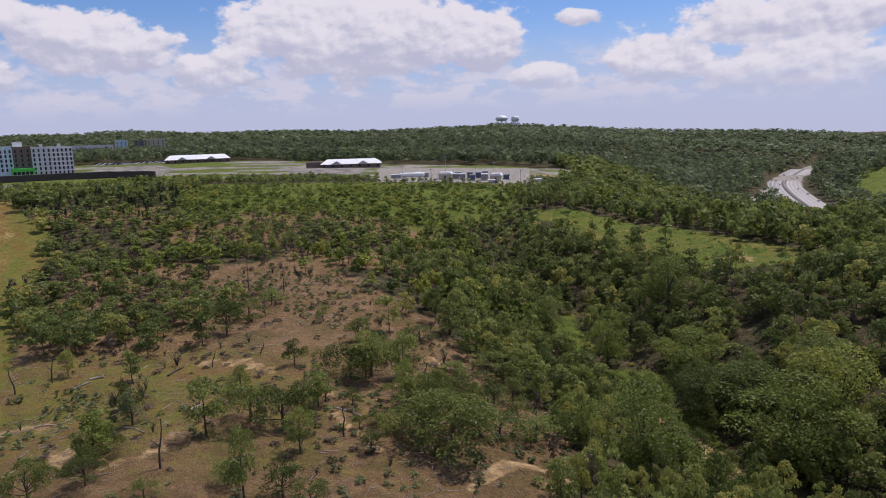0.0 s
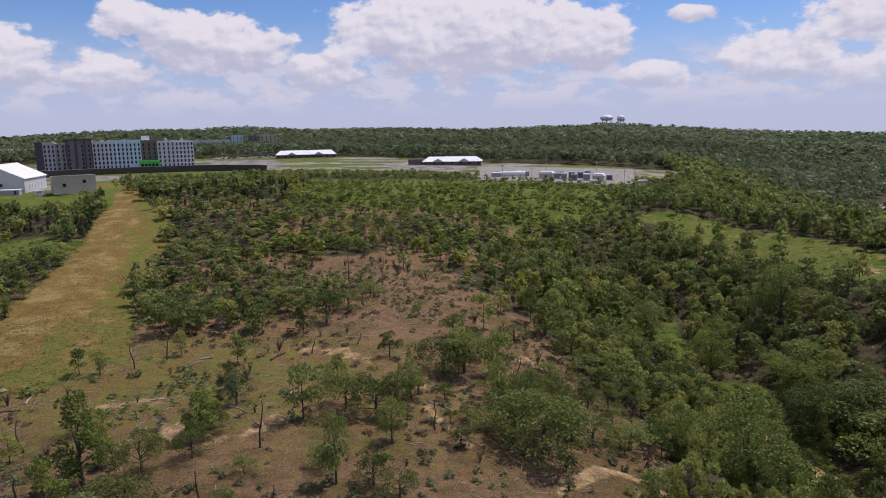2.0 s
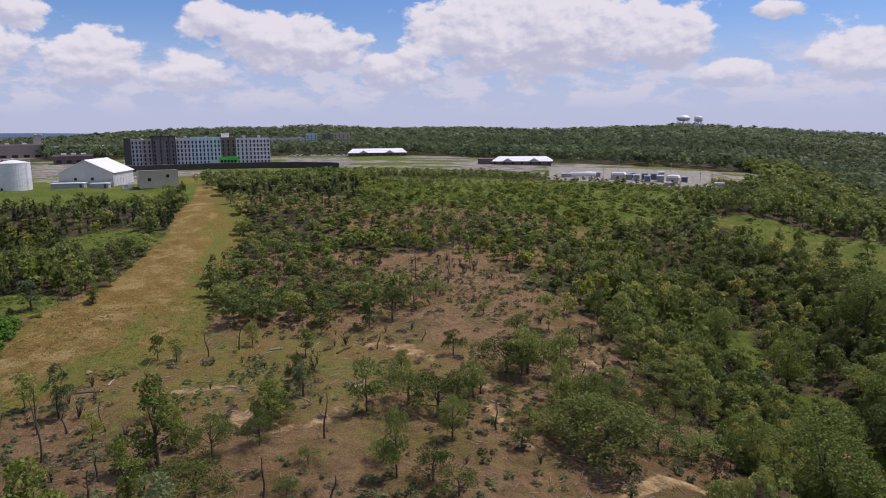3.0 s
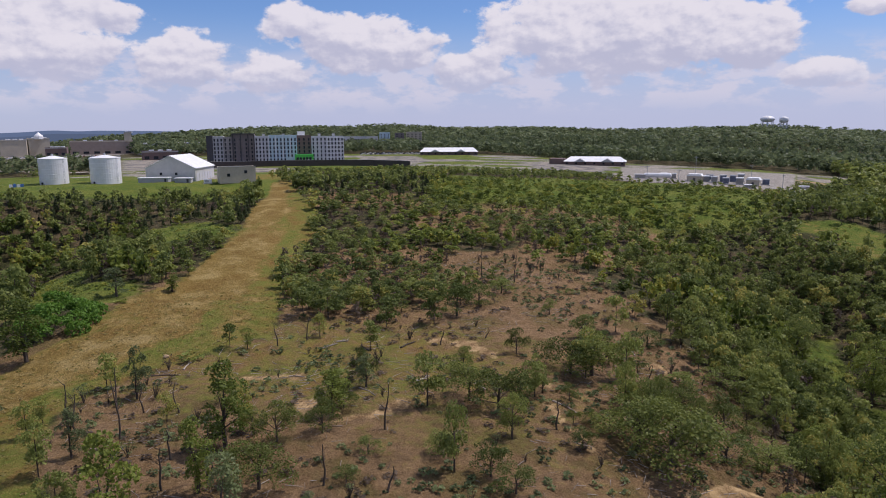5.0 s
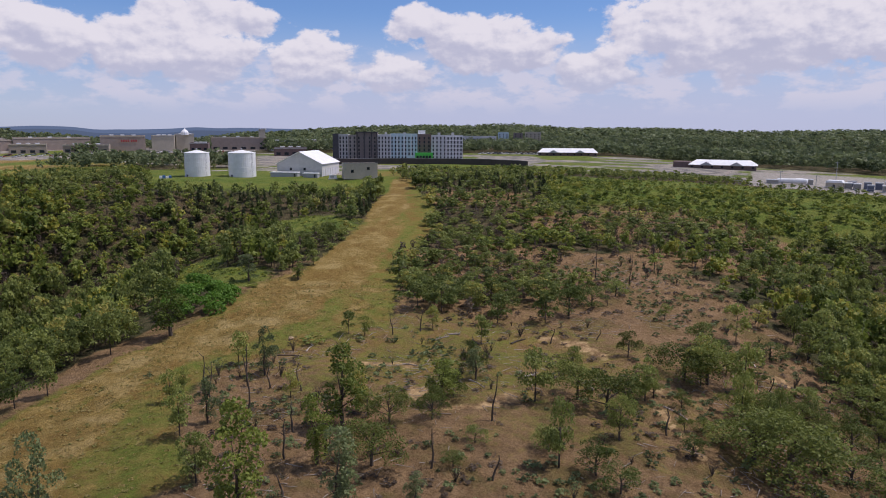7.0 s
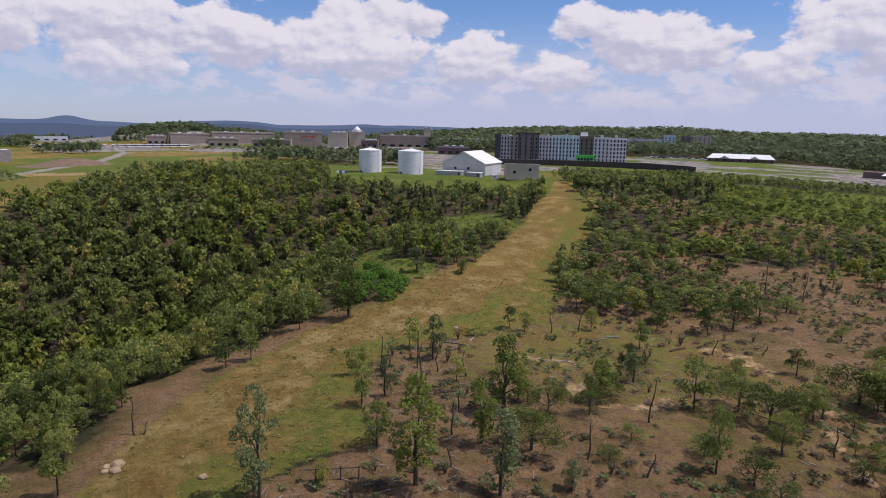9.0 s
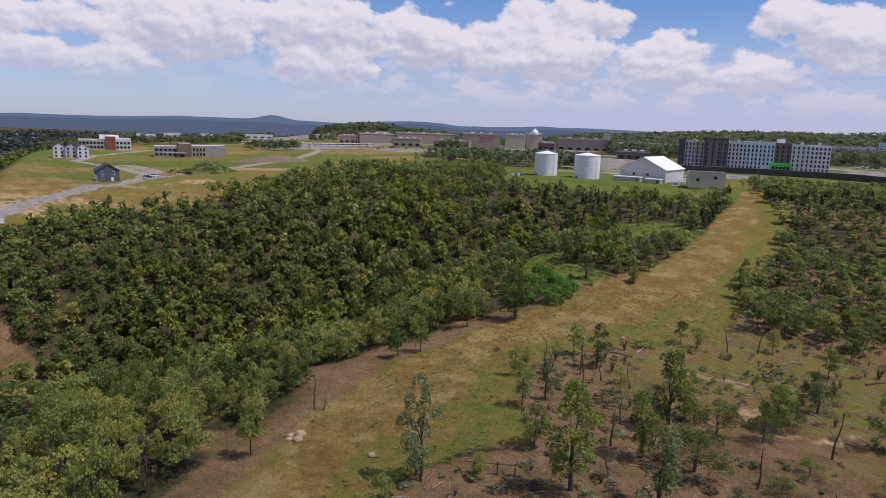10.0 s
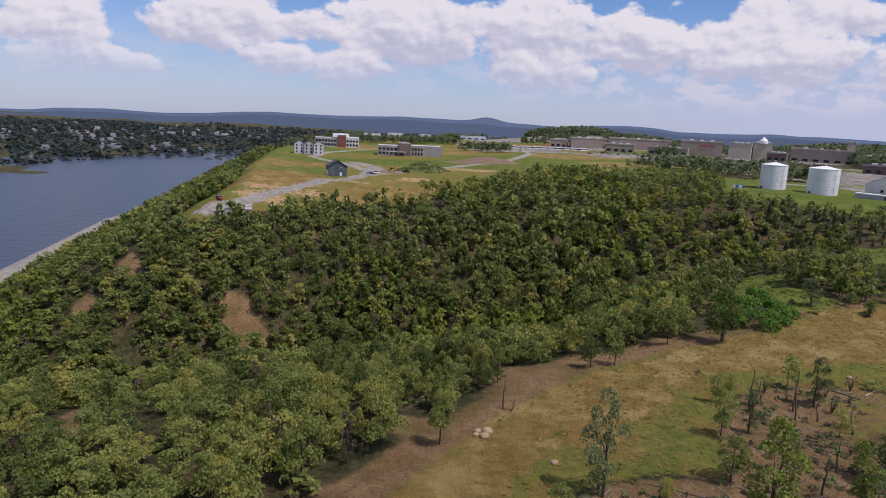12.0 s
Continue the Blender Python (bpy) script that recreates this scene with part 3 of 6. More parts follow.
def mass(name, trees, kind, leaves, size, material, label, category, trunk=True):
    """Many trees, too many to count, in one mesh. Trees: rows of x, y, height, width."""
    trees = np.asarray(trees)
    if not len(trees):
        return None
    gen = np.random.default_rng(len(trees))
    models = []
    for _ in range(9):
        c, r = crown_shape(gen, kind)
        models.append(leaf_cloud(c, r, int(leaves * 1.85), size * 0.86, gen, 0.8, 3, 0.85 if leaves > 300 else 0.6)[0])
    z = height(trees[:, 0], trees[:, 1])
    which = gen.integers(0, 9, len(trees))
    turn = gen.uniform(0, 6.28, len(trees))
    tint = gen.uniform(0, 1, len(trees)) * 0.75
    places, tints = [], []
    for k in range(9):
        sel = np.where(which == k)[0]
        v = models[k][None]
        c, s = np.cos(turn[sel])[:, None], np.sin(turn[sel])[:, None]
        w, h = trees[sel, 3][:, None], trees[sel, 2][:, None]
        x = (v[..., 0] * c - v[..., 1] * s) * w + trees[sel, 0][:, None]
        y = (v[..., 0] * s + v[..., 1] * c) * w + trees[sel, 1][:, None]
        places.append(np.stack([x, y, v[..., 2] * h + z[sel][:, None] - 0.1], -1).reshape(-1, 3))
        tints.append(np.repeat(tint[sel], v.shape[1]))
    verts = np.concatenate(places)
    ob = new(name, mesh_of(name, verts, np.arange(len(verts)).reshape(-1, 3), material, np.concatenate(tints)))
    tagged(ob, label, category, kind="stuff")
    if trunk:
        n = len(trees)
        ang = np.arange(3) * 2.094
        ring = np.stack([np.cos(ang), np.sin(ang)], -1)
        rad = 0.014 * trees[:, 2] + 0.03
        low = np.concatenate([trees[:, None, :2] + ring * rad[:, None, None], np.repeat((z - 0.4)[:, None, None], 3, 1)], -1)
        high = np.concatenate([trees[:, None, :2] + ring * rad[:, None, None] * 0.5, np.repeat((z + trees[:, 2] * 0.7)[:, None, None], 3, 1)], -1)
        v = np.concatenate([low, high], 1).reshape(-1, 3)
        f = np.array([[0, 1, 4, 3], [1, 2, 5, 4], [2, 0, 3, 5]])
        f = (np.arange(n)[:, None, None] * 6 + f).reshape(-1, 4)
        t = new(name + "_trunks", mesh_of(name + "_trunks", v, f, BARK))
        tagged(t, "bare dark trunks of the woodland trees", "tree trunks", kind="stuff")
    return ob


def scatter(step, low, high, left, right):
    """Jittered places in a ring sector: distances and bearings."""
    xs, ys = np.meshgrid(np.arange(-high, high, step), np.arange(-high, high, step))
    x = (xs + rng.uniform(-0.48, 0.48, xs.shape) * step).ravel()
    y = (ys + rng.uniform(-0.48, 0.48, ys.shape) * step).ravel()
    d, az = np.hypot(x, y), np.degrees(np.arctan2(-x, y))
    az = np.where(az < -120, az + 360, az)
    keep = (d > low) & (d < high) & (az < left) & (az > right)
    return x[keep], y[keep]


def off_roads(x, y, spare=4.0):
    ok = np.ones(len(x), bool)
    for line, half, kind in ROADS:
        ok &= along(x, y, line)[0] > half + spare
    return ok


def plant():
    # woods of the near slopes and ravines
    x, y = scatter(4.05, 46, 460, 124, -38)
    z = zones(x, y)
    d, az = z["dist"], z["az"]
    bare = np.maximum.reduce([z["meadow"], z["knoll"] * (1 - z["grove"]) * 0.985, z["bank"] * 0.95, z["shelf"] * 0.95, z["yard"], z["plaza"], z["field"], z["river"], z["shore"], z["station"]])
    thin = np.clip(sum(within(x, y, *p) for p in GLADES + CLEARINGS + SCARS) + within(x, y, -127, 108, 20, 15) + within(x, y, -286, -20, 18, 11, 60) + within(x, y, 105, 205, 22, 9, 20), 0, 1)
    wood = (1 - bare) * (1 - thin) * (1 - 0.3 * z["scrub"] * (1 - z["grove"])) * (1 - z["shrubs"])
    wood = wood * np.maximum(0.97 + 0.4 * vnoise(x, y, 22, 31), 0.97 * z["grove"])
    ok = (rng.uniform(size=len(x)) < wood) & off_roads(x, y) 
    x, y, d, az, sc, west = x[ok], y[ok], d[ok], az[ok], z["scrub"][ok], z["west"][ok]
    h = rng.uniform(5.0, 11.5, len(x)) * (1 - 0.35 * sc) * (0.8 + 0.25 * smooth(70, 20, west)) + 1.2 * vnoise(x, y, 35, 32)
    h = h * (1 - 0.42 * smooth(215, 260, d) * smooth(34, 38, az) * smooth(62, 56, az)) * (1 - 0.25 * smooth(96, 103, az)) * (1 - 0.45 * smooth(330, 385, d) * smooth(-13, -10, az) * smooth(36, 32, az))
    h = h * (1 - 0.24 * smooth(215, 260, d) * smooth(-12, -5, az) * smooth(34, 28, az))
    w = (2.1 + 0.55 * h) * rng.uniform(0.8, 1.25, len(x))
    w = w * (1 - 0.22 * smooth(130, 108, d)) * (1 + 0.3 * z["grove"][ok] + 0.25 * smooth(88, 96, az))
    rows = np.stack([x, y, h, w], -1)
    pine = (within(x, y, -203, 214, 44, 28, 10) + within(x, y, -130, 300, 46, 36, 20) > 0.5) & (rng.uniform(size=len(x)) < 0.55)
    bare_wood = (rng.uniform(size=len(x)) < 0.24 * sc + 0.06) & ~pine
    twig = rows[bare_wood] * np.array([1, 1, 0.75, 0.6])
    mass("bare_brushwood", twig, "tall", 90, 0.13, DRY_TWIG, "grey leafless young trees among the scrub", "dead trees")
    pine = pine | bare_wood
    close, near = (d < 118) & ~pine, (d >= 118) & (d < 175) & ~pine
    fresh = (vnoise(x, y, 30, 33) > 0.35) & ~pine & (d >= 175)
    mass("woodland_near", rows[close], "oak", 820, 0.064, LEAF_MASS, "leafy deciduous trees along the ravine's edge", "woodland")
    mass("woodland_slope", rows[near], "oak", 400, 0.086, LEAF_MASS, "dense leafy deciduous woodland on the ravine slopes", "woodland")
    far = d > 260
    mass("woodland_edge", rows[far & ~pine & ~fresh], "oak", 40, 0.25, LEAF_MASS, "mixed green woodland farther up the slopes", "woodland")
    mass("woodland", rows[(d >= 175) & ~far & ~pine & ~fresh], "oak", 185, 0.122, LEAF_MASS, "dense mixed green woodland on the slopes", "woodland")
    mass("woodland_bright", rows[fresh], "oak", 72, 0.20, LEAF_FRESH, "brighter yellow-green young trees among the woodland", "woodland")
    cone = rows[pine & ~bare_wood]
    cone[:, 3] = cone[:, 2] * 0.8
    mass("pine_stand", cone, "cone", 150, 0.13, NEEDLE, "stand of dark evergreen trees by the meadow", "evergreens")
    x, y = scatter(5.2, 46, 300, 124, -38)
    z = zones(x, y)
    bare = np.maximum.reduce([z["meadow"], z["knoll"] * 0.97, z["bank"], z["shelf"], z["yard"], z["plaza"], z["field"], z["river"], z["shore"], z["shrubs"], z["scrub"] * 0.75])
    ok = rng.uniform(size=len(x)) < (1 - bare) * 0.55 * (1 - within(x, y, -127, 108, 20, 15)) * (1 - np.clip(sum(within(x, y, *p) for p in GLADES + CLEARINGS + SCARS), 0, 1))
    x, y = x[ok], y[ok]
    h = rng.uniform(1.2, 3.2, len(x))
    mass("undergrowth", np.stack([x, y, h, h * 1.7], -1), "bush", 44, 0.21, LEAF_SHRUB, "undergrowth of saplings beneath the woods", "undergrowth", trunk=False)
    # low shrubs before the plateau and around
    x, y = scatter(3.6, 240, 430, 34, -12)
    z = zones(x, y)
    ok = (rng.uniform(size=len(x)) < z["shrubs"] * (0.75 + 0.5 * vnoise(x, y, 20, 34))) & (z["plaza"] < 0.2) & (z["station"] < 0.2)
    x, y = x[ok], y[ok]
    h = (rng.uniform(1.8, 3.8, len(x)) + 1.2 * vnoise(x, y, 24, 35)) * (1 - 0.5 * smooth(330, 380, np.hypot(x, y)))
    mass("shrub_field", np.stack([x, y, h, h * 1.35], -1), "bush", 46, 0.25, LEAF_FRESH, "wide field of low bright green shrubs", "shrubs", trunk=False)
    x, y = scatter(2.6, 90, 320, 62, -30)
    z = zones(x, y)
    patch = np.clip(sum(within(x, y, *p) for p in GLADES + CLEARINGS) + z["shelf"] * 0.35, 0, 1)
    ok = rng.uniform(size=len(x)) < patch * 0.6 * (1 - z["meadow"])
    x, y = x[ok], y[ok]
    h = rng.uniform(0.4, 1.3, len(x))
    mass("patch_weeds", np.stack([x, y, h, h * 1.8], -1), "bush", 20, 0.36, LEAF_FRESH, "tall weeds in the grassy clearings", "weeds", trunk=False)
    # trees of the plateau, beyond the tanks and between the lots
    x, y = scatter(7.5, 380, 1500, 112, 2)
    z = zones(x, y)
    n = vnoise(x, y, 75, 36) + 0.5 * vnoise(x, y, 30, 37)
    belt = within(x, y, -390, 330, 95, 40, 40) + within(x, y, -418, 292, 38, 16, 35) + within(x, y, -760, 470, 200, 25, -35) * 0.4 + within(x, y, -1230, 590, 170, 90, -25) + within(x, y, -820, 40, 130, 24, -8) + within(x, y, -300, 400, 40, 25)
    ok = (((belt > 0.5) & (rng.uniform(size=len(x)) < 0.8)) | ((n > 0.62) & (z["az"] > 46) & (z["dist"] > 620))) & (z["plaza"] < 0.3) & (z["yard"] < 0.2) & off_roads(x, y) & (z["sd"] < 0)
    x, y = x[ok], y[ok]
    h = rng.uniform(6, 11, len(x)) * (1 + 0.5 * within(x, y, -1230, 590, 170, 90, -25))
    mass("tree_belt", np.stack([x, y, h, h * 1.1], -1), "oak", 32, 0.27, LEAF_HILL_HAZE, "belts of trees between lots on the plateau", "trees", trunk=False)
    # far hills
    for step, low, high, leaves, size in ((10.5, 560, 1100, 30, 0.23), (15.0, 1100, 1800, 16, 0.30)):
        x, y = scatter(step, low, high, 58, -38)
        z = zones(x, y)
        ok = (z["plaza"] < 0.2) & (z["town"] < 0.3) & off_roads(x, y, 7) & (along(x, y, HIGHWAY)[0] > 24) & (within(x, y, 400, 560, 50, 120, -25) < 0.5) & (rng.uniform(size=len(x)) < 0.93) & ((z["az"] < 44) | (z["dist"] > 1350)) & ~((z["az"] > 20.8) & (z["az"] < 28.2) & (z["dist"] > 900) & (z["dist"] < 1062))
        x, y = x[ok], y[ok]
        h = rng.uniform(9, 15, len(x))
        mass("hill_woods", np.stack([x, y, h, h * 1.05 * step / 9 * rng.uniform(0.8, 1.2, len(x))], -1), "oak", leaves, size, LEAF_HILL_HAZE, "forest covering the distant hillside", "forest", trunk=False)
    x, y = scatter(6.5, 315, 620, -9.5, -38)
    z = zones(x, y)
    ok = off_roads(x, y, 5) & ((z["dist"] > 440) | (z["az"] < -9)) & (z["shelf"] < 0.4) & (z["station"] < 0.2) & (within(x, y, 400, 560, 50, 120, -25) < 0.5) & (z["plaza"] < 0.5) & (rng.uniform(size=len(x)) < 0.6 + 0.4 * smooth(400, 460, z["dist"]))
    x, y = x[ok], y[ok]
    h = rng.uniform(7, 12, len(x)) * (1 - 0.42 * smooth(470, 400, np.hypot(x, y)))
    mass("valley_woods", np.stack([x, y, h, h * 1.1], -1), "oak", 46, 0.23, LEAF_MASS, "woods in the valley beside the highway", "forest")
    # bluff above the river and the far shore
    x, y = scatter(8.0, 250, 1000, 114, 70)
    z = zones(x, y)
    ok = (z["bluff"] > 0.5) & (z["dist"] > 455)
    x, y = x[ok], y[ok]
    h = rng.uniform(7, 11, len(x))
    mass("bluff_woods", np.stack([x, y, h, h * 1.1], -1), "oak", 24, 0.29, LEAF_MASS, "woods on the steep bluff over the river", "forest", trunk=False)
    x, y = scatter(24, 800, 3300, 114, 60)
    z = zones(x, y)
    ok = ((z["beyond"] > 0.5) | (z["dist"] > 1500)) & (rng.uniform(size=len(x)) < 0.75)
    x, y = x[ok], y[ok]
    h = rng.uniform(8, 16, len(x))
    mass("far_shore_woods", np.stack([x, y, h, h * 2.1], -1), "oak", 6, 0.6, LEAF_FAR_HAZE, "woods and garden trees across the river", "forest", trunk=False)


plant()

# ---- building blocks ----
def part(name, bm, material, parent, label=""):
    me = bpy.data.meshes.new(name)
    bm.to_mesh(me)
    bm.free()
    me.materials.append(material)
    ob = new(name, me)
    ob.parent = parent
    if label:
        ob["label"] = label
    return ob


def share(name, me, parent, x, y, z, rz=0.0, scale=(1, 1, 1)):
    """One more piece on a mesh that alike pieces share."""
    ob = new(name, me)
    ob.parent = parent
    ob.matrix_basis = pose(x, y, z, 0, 0, rz) @ Matrix.Diagonal((*scale, 1))
    return ob


def box(bm, x0, x1, y0, y1, z0, z1):
    v = [bm.verts.new(p) for p in ((x0, y0, z0), (x1, y0, z0), (x1, y1, z0), (x0, y1, z0), (x0, y0, z1), (x1, y0, z1), (x1, y1, z1), (x0, y1, z1))]
    for f in ((3, 2, 1, 0), (4, 5, 6, 7), (0, 1, 5, 4), (1, 2, 6, 5), (2, 3, 7, 6), (3, 0, 4, 7)):
        bm.faces.new([v[i] for i in f])
    return bm


def boxes(*rows):
    bm = bmesh.new()
    for r in rows:
        box(bm, *r)
    return bm


def prism(bm, profile, y0, y1):
    """A profile of x, z carried along y."""
    a = [bm.verts.new((x, y0, z)) for x, z in profile]
    b = [bm.verts.new((x, y1, z)) for x, z in profile]
    n = len(profile)
    bm.faces.new(a)
    bm.faces.new(b[::-1])
    for i in range(n):
        bm.faces.new((a[(i + 1) % n], a[i], b[i], b[(i + 1) % n]))
    bmesh.ops.recalc_face_normals(bm, faces=bm.faces)
    return bm


def drum(bm, rows, sides=32, cap=True):
    """A turned shape: rows of radius and height."""
    rings = [[bm.verts.new((r * math.cos(2 * math.pi * k / sides), r * math.sin(2 * math.pi * k / sides), z)) for k in range(sides)] for r, z in rows]
    for a, b in zip(rings, rings[1:]):
        for k in range(sides):
            bm.faces.new((a[k], a[(k + 1) % sides], b[(k + 1) % sides], b[k]))
    if cap:
        bm.faces.new(rings[0][::-1]), bm.faces.new(rings[-1])
    return bm


def tubes(rows, sides=6):
    """Tapered round limbs: rows of start, end, start radius, end radius."""
    bm = bmesh.new()
    for a, b, ra, rb in rows:
        a, b = Vector(a), Vector(b)
        q = (b - a).to_track_quat("Z", "Y").to_matrix()
        low = [bm.verts.new(a + q @ Vector((ra * math.cos(6.2832 * k / sides), ra * math.sin(6.2832 * k / sides), 0))) for k in range(sides)]
        high = [bm.verts.new(b + q @ Vector((rb * math.cos(6.2832 * k / sides), rb * math.sin(6.2832 * k / sides), 0))) for k in range(sides)]
        for k in range(sides):
            bm.faces.new((low[k], low[(k + 1) % sides], high[(k + 1) % sides], high[k]))
        bm.faces.new(low[::-1]), bm.faces.new(high)
    return bm


def spot(az, d):
    """A place by its bearing (degrees to the left of +y) and distance from the origin."""
    return -d * math.sin(radians(az)), d * math.cos(radians(az))


def thing(name, x, y, turn, label, category, group="", z=None):
    ob = new(name)
    ob.matrix_basis = pose(x, y, level(x, y) if z is None else z, 0, 0, turn)
    return tagged(ob, label, category, group)


WHITE_METAL = paint("white_metal", (0.80, 0.80, 0.80), (0.68, 0.68, 0.67), 0.45, 0.0, grain=0.6, bump=0.03)
WHITE_ROOF = paint("white_roof", (0.82, 0.82, 0.81), (0.70, 0.70, 0.69), 0.5, grain=0.7, bump=0.05)
GREY_PANEL = paint("grey_panel", (0.42, 0.42, 0.43), (0.36, 0.36, 0.37), 0.7, grain=0.9)
PALE_BLUE = paint("pale_blue_render", (0.50, 0.63, 0.68), (0.44, 0.56, 0.62), 0.8, grain=0.8)
PALE_GREY = paint("pale_grey_render", (0.58, 0.58, 0.60), (0.50, 0.50, 0.52), 0.8, grain=0.8)
WARM_GREY = paint("warm_grey_render", (0.36, 0.33, 0.31), (0.21, 0.20, 0.195), 0.8, grain=0.8)
BROWN_CLAD = paint("brown_cladding", (0.20, 0.17, 0.165), (0.15, 0.13, 0.125), 0.8, grain=1.2)
CHARCOAL = paint("charcoal_cladding", (0.065, 0.065, 0.075), (0.045, 0.045, 0.052), 0.7, grain=1.0)
LIME = paint("lime_green_sheathing", (0.06, 0.50, 0.06), (0.05, 0.40, 0.05), 0.6, grain=0.7)
BEIGE = paint("beige_block", (0.50, 0.44, 0.34), (0.42, 0.37, 0.29), 0.85, grain=1.2)
MALL_BEIGE = paint("mall_beige", (0.36, 0.29, 0.245), (0.30, 0.24, 0.20), 0.85, grain=0.4)
BRICK = paint("red_brick", (0.22, 0.085, 0.06), (0.16, 0.06, 0.045), 0.9, grain=2.0)
DULL_BRICK = paint("dull_brick", (0.19, 0.13, 0.115), (0.14, 0.095, 0.085), 0.9, grain=2.0)
CONCRETE = paint("concrete", (0.40, 0.39, 0.37), (0.30, 0.29, 0.275), 0.9, grain=1.5)
DARK_BLOCK = paint("dark_retaining_block", (0.085, 0.068, 0.06), (0.055, 0.046, 0.042), 0.9, grain=2.0)
TOWN_WALL = paint("town_wall", (0.22, 0.22, 0.24), (0.08, 0.08, 0.09), 0.8, grain=0.02, coarse=0.011, bump=0)
PALE_ROAD = paint("road_concrete", (0.40, 0.37, 0.345), (0.33, 0.305, 0.285), 0.9, grain=0.8)
DULL_MEDIAN = paint("median_asphalt", (0.20, 0.17, 0.15), (0.15, 0.13, 0.115), 0.95)
BARN_WALL = paint("pale_sheet_wall", (0.55, 0.54, 0.51), (0.47, 0.46, 0.44), 0.6, grain=0.7, bump=0.05)
GREEN_SOIL = paint("weedy_soil", (0.075, 0.10, 0.025), (0.12, 0.125, 0.04), 0.95, grain=0.9, bump=0.6)
DARK_ROOF = paint("dark_shingle", (0.06, 0.058, 0.062), (0.04, 0.04, 0.043), 0.9, grain=2.0)
SLATE_SIDING = paint("slate_siding", (0.085, 0.10, 0.125), (0.065, 0.078, 0.10), 0.8, grain=1.5)
STEEL = paint("galvanised_steel", (0.45, 0.46, 0.47), (0.36, 0.37, 0.38), 0.45, 0.6, grain=3)
RUBBER = paint("rubber", (0.02, 0.02, 0.02), rough=0.9)
SIGN_RED = paint("sign_red", (0.42, 0.05, 0.06), rough=0.5)
BLUE_BOX = paint("blue_grey_cabinet", (0.15, 0.18, 0.25), (0.11, 0.13, 0.19), 0.6)
TARP_BLUE = paint("blue_tarp", (0.06, 0.17, 0.42), (0.05, 0.12, 0.32), 0.6)
YELLOW_PAINT = paint("machine_yellow", (0.55, 0.33, 0.03), (0.42, 0.25, 0.03), 0.5)
SOIL = paint("bare_soil", (0.22, 0.15, 0.095), (0.14, 0.095, 0.06), 0.95, grain=1.0, bump=0.5)
GLASS = bpy.data.materials.new("window_glass")
GLASS.use_nodes = True
GLASS.node_tree.nodes["Principled BSDF"].inputs["Base Color"].default_value = (0.018, 0.024, 0.032, 1)
GLASS.node_tree.nodes["Principled BSDF"].inputs["Roughness"].default_value = 0.12
CAR_PAINTS = [paint("car_" + n, c, tuple(v * 0.92 for v in c), 0.3, bump=0) for n, c in (("white", (0.75, 0.75, 0.75)), ("silver", (0.42, 0.43, 0.45)), ("black", (0.03, 0.03, 0.035)), ("red", (0.30, 0.03, 0.03)), ("blue", (0.05, 0.08, 0.22)))]


def mesh_from(name, bm, material):
    me = bpy.data.meshes.new(name)
    bm.to_mesh(me)
    bm.free()
    me.materials.append(material)
    return me


FRAME_MESH = mesh_from("window_frame", boxes((-0.5, 0.5, -0.06, 0.02, 0, 0.06), (-0.5, 0.5, -0.06, 0.02, 0.94, 1.0), (-0.5, -0.43, -0.06, 0.02, 0.06, 0.94), (0.43, 0.5, -0.06, 0.02, 0.06, 0.94)), WHITE_METAL)
DARK_FRAME_MESH = mesh_from("window_frame", boxes((-0.5, 0.5, -0.06, 0.02, 0, 0.06), (-0.5, 0.5, -0.06, 0.02, 0.94, 1.0), (-0.5, -0.43, -0.06, 0.02, 0.06, 0.94), (0.43, 0.5, -0.06, 0.02, 0.06, 0.94)), CHARCOAL)
PANE_MESH = mesh_from("pane", boxes((-0.43, 0.43, -0.03, 0.015, 0.06, 0.94)), GLASS)


def window(parent, x, y, z, wide, tall, rz=0.0, dark=False):
    w = share("window", DARK_FRAME_MESH if dark else FRAME_MESH, parent, x, y, z, rz, (wide, 1.5, tall))
    share("pane", PANE_MESH, w, 0, 0, 0)


def block(parent, x0, x1, y0, y1, tall, material, roof=None, low=-0.6, name="wall", parapet=0.5):
    """One storeyed volume: its wall with a recessed flat roof behind a parapet."""
    bm = boxes((x0, x1, y0, y1, low, tall))
    w = part(name, bm, material, parent)
    if parapet:
        t = 0.35
        part("parapet", boxes((x0, x1, y0, y0 + t, tall, tall + parapet), (x0, x1, y1 - t, y1, tall, tall + parapet), (x0, x0 + t, y0 + t, y1 - t, tall, tall + parapet), (x1 - t, x1, y0 + t, y1 - t, tall, tall + parapet)), material, parent)
        part("roof", boxes((x0 + t, x1 - t, y0 + t, y1 - t, tall, tall + 0.12)), roof or WHITE_ROOF, parent)
    return w


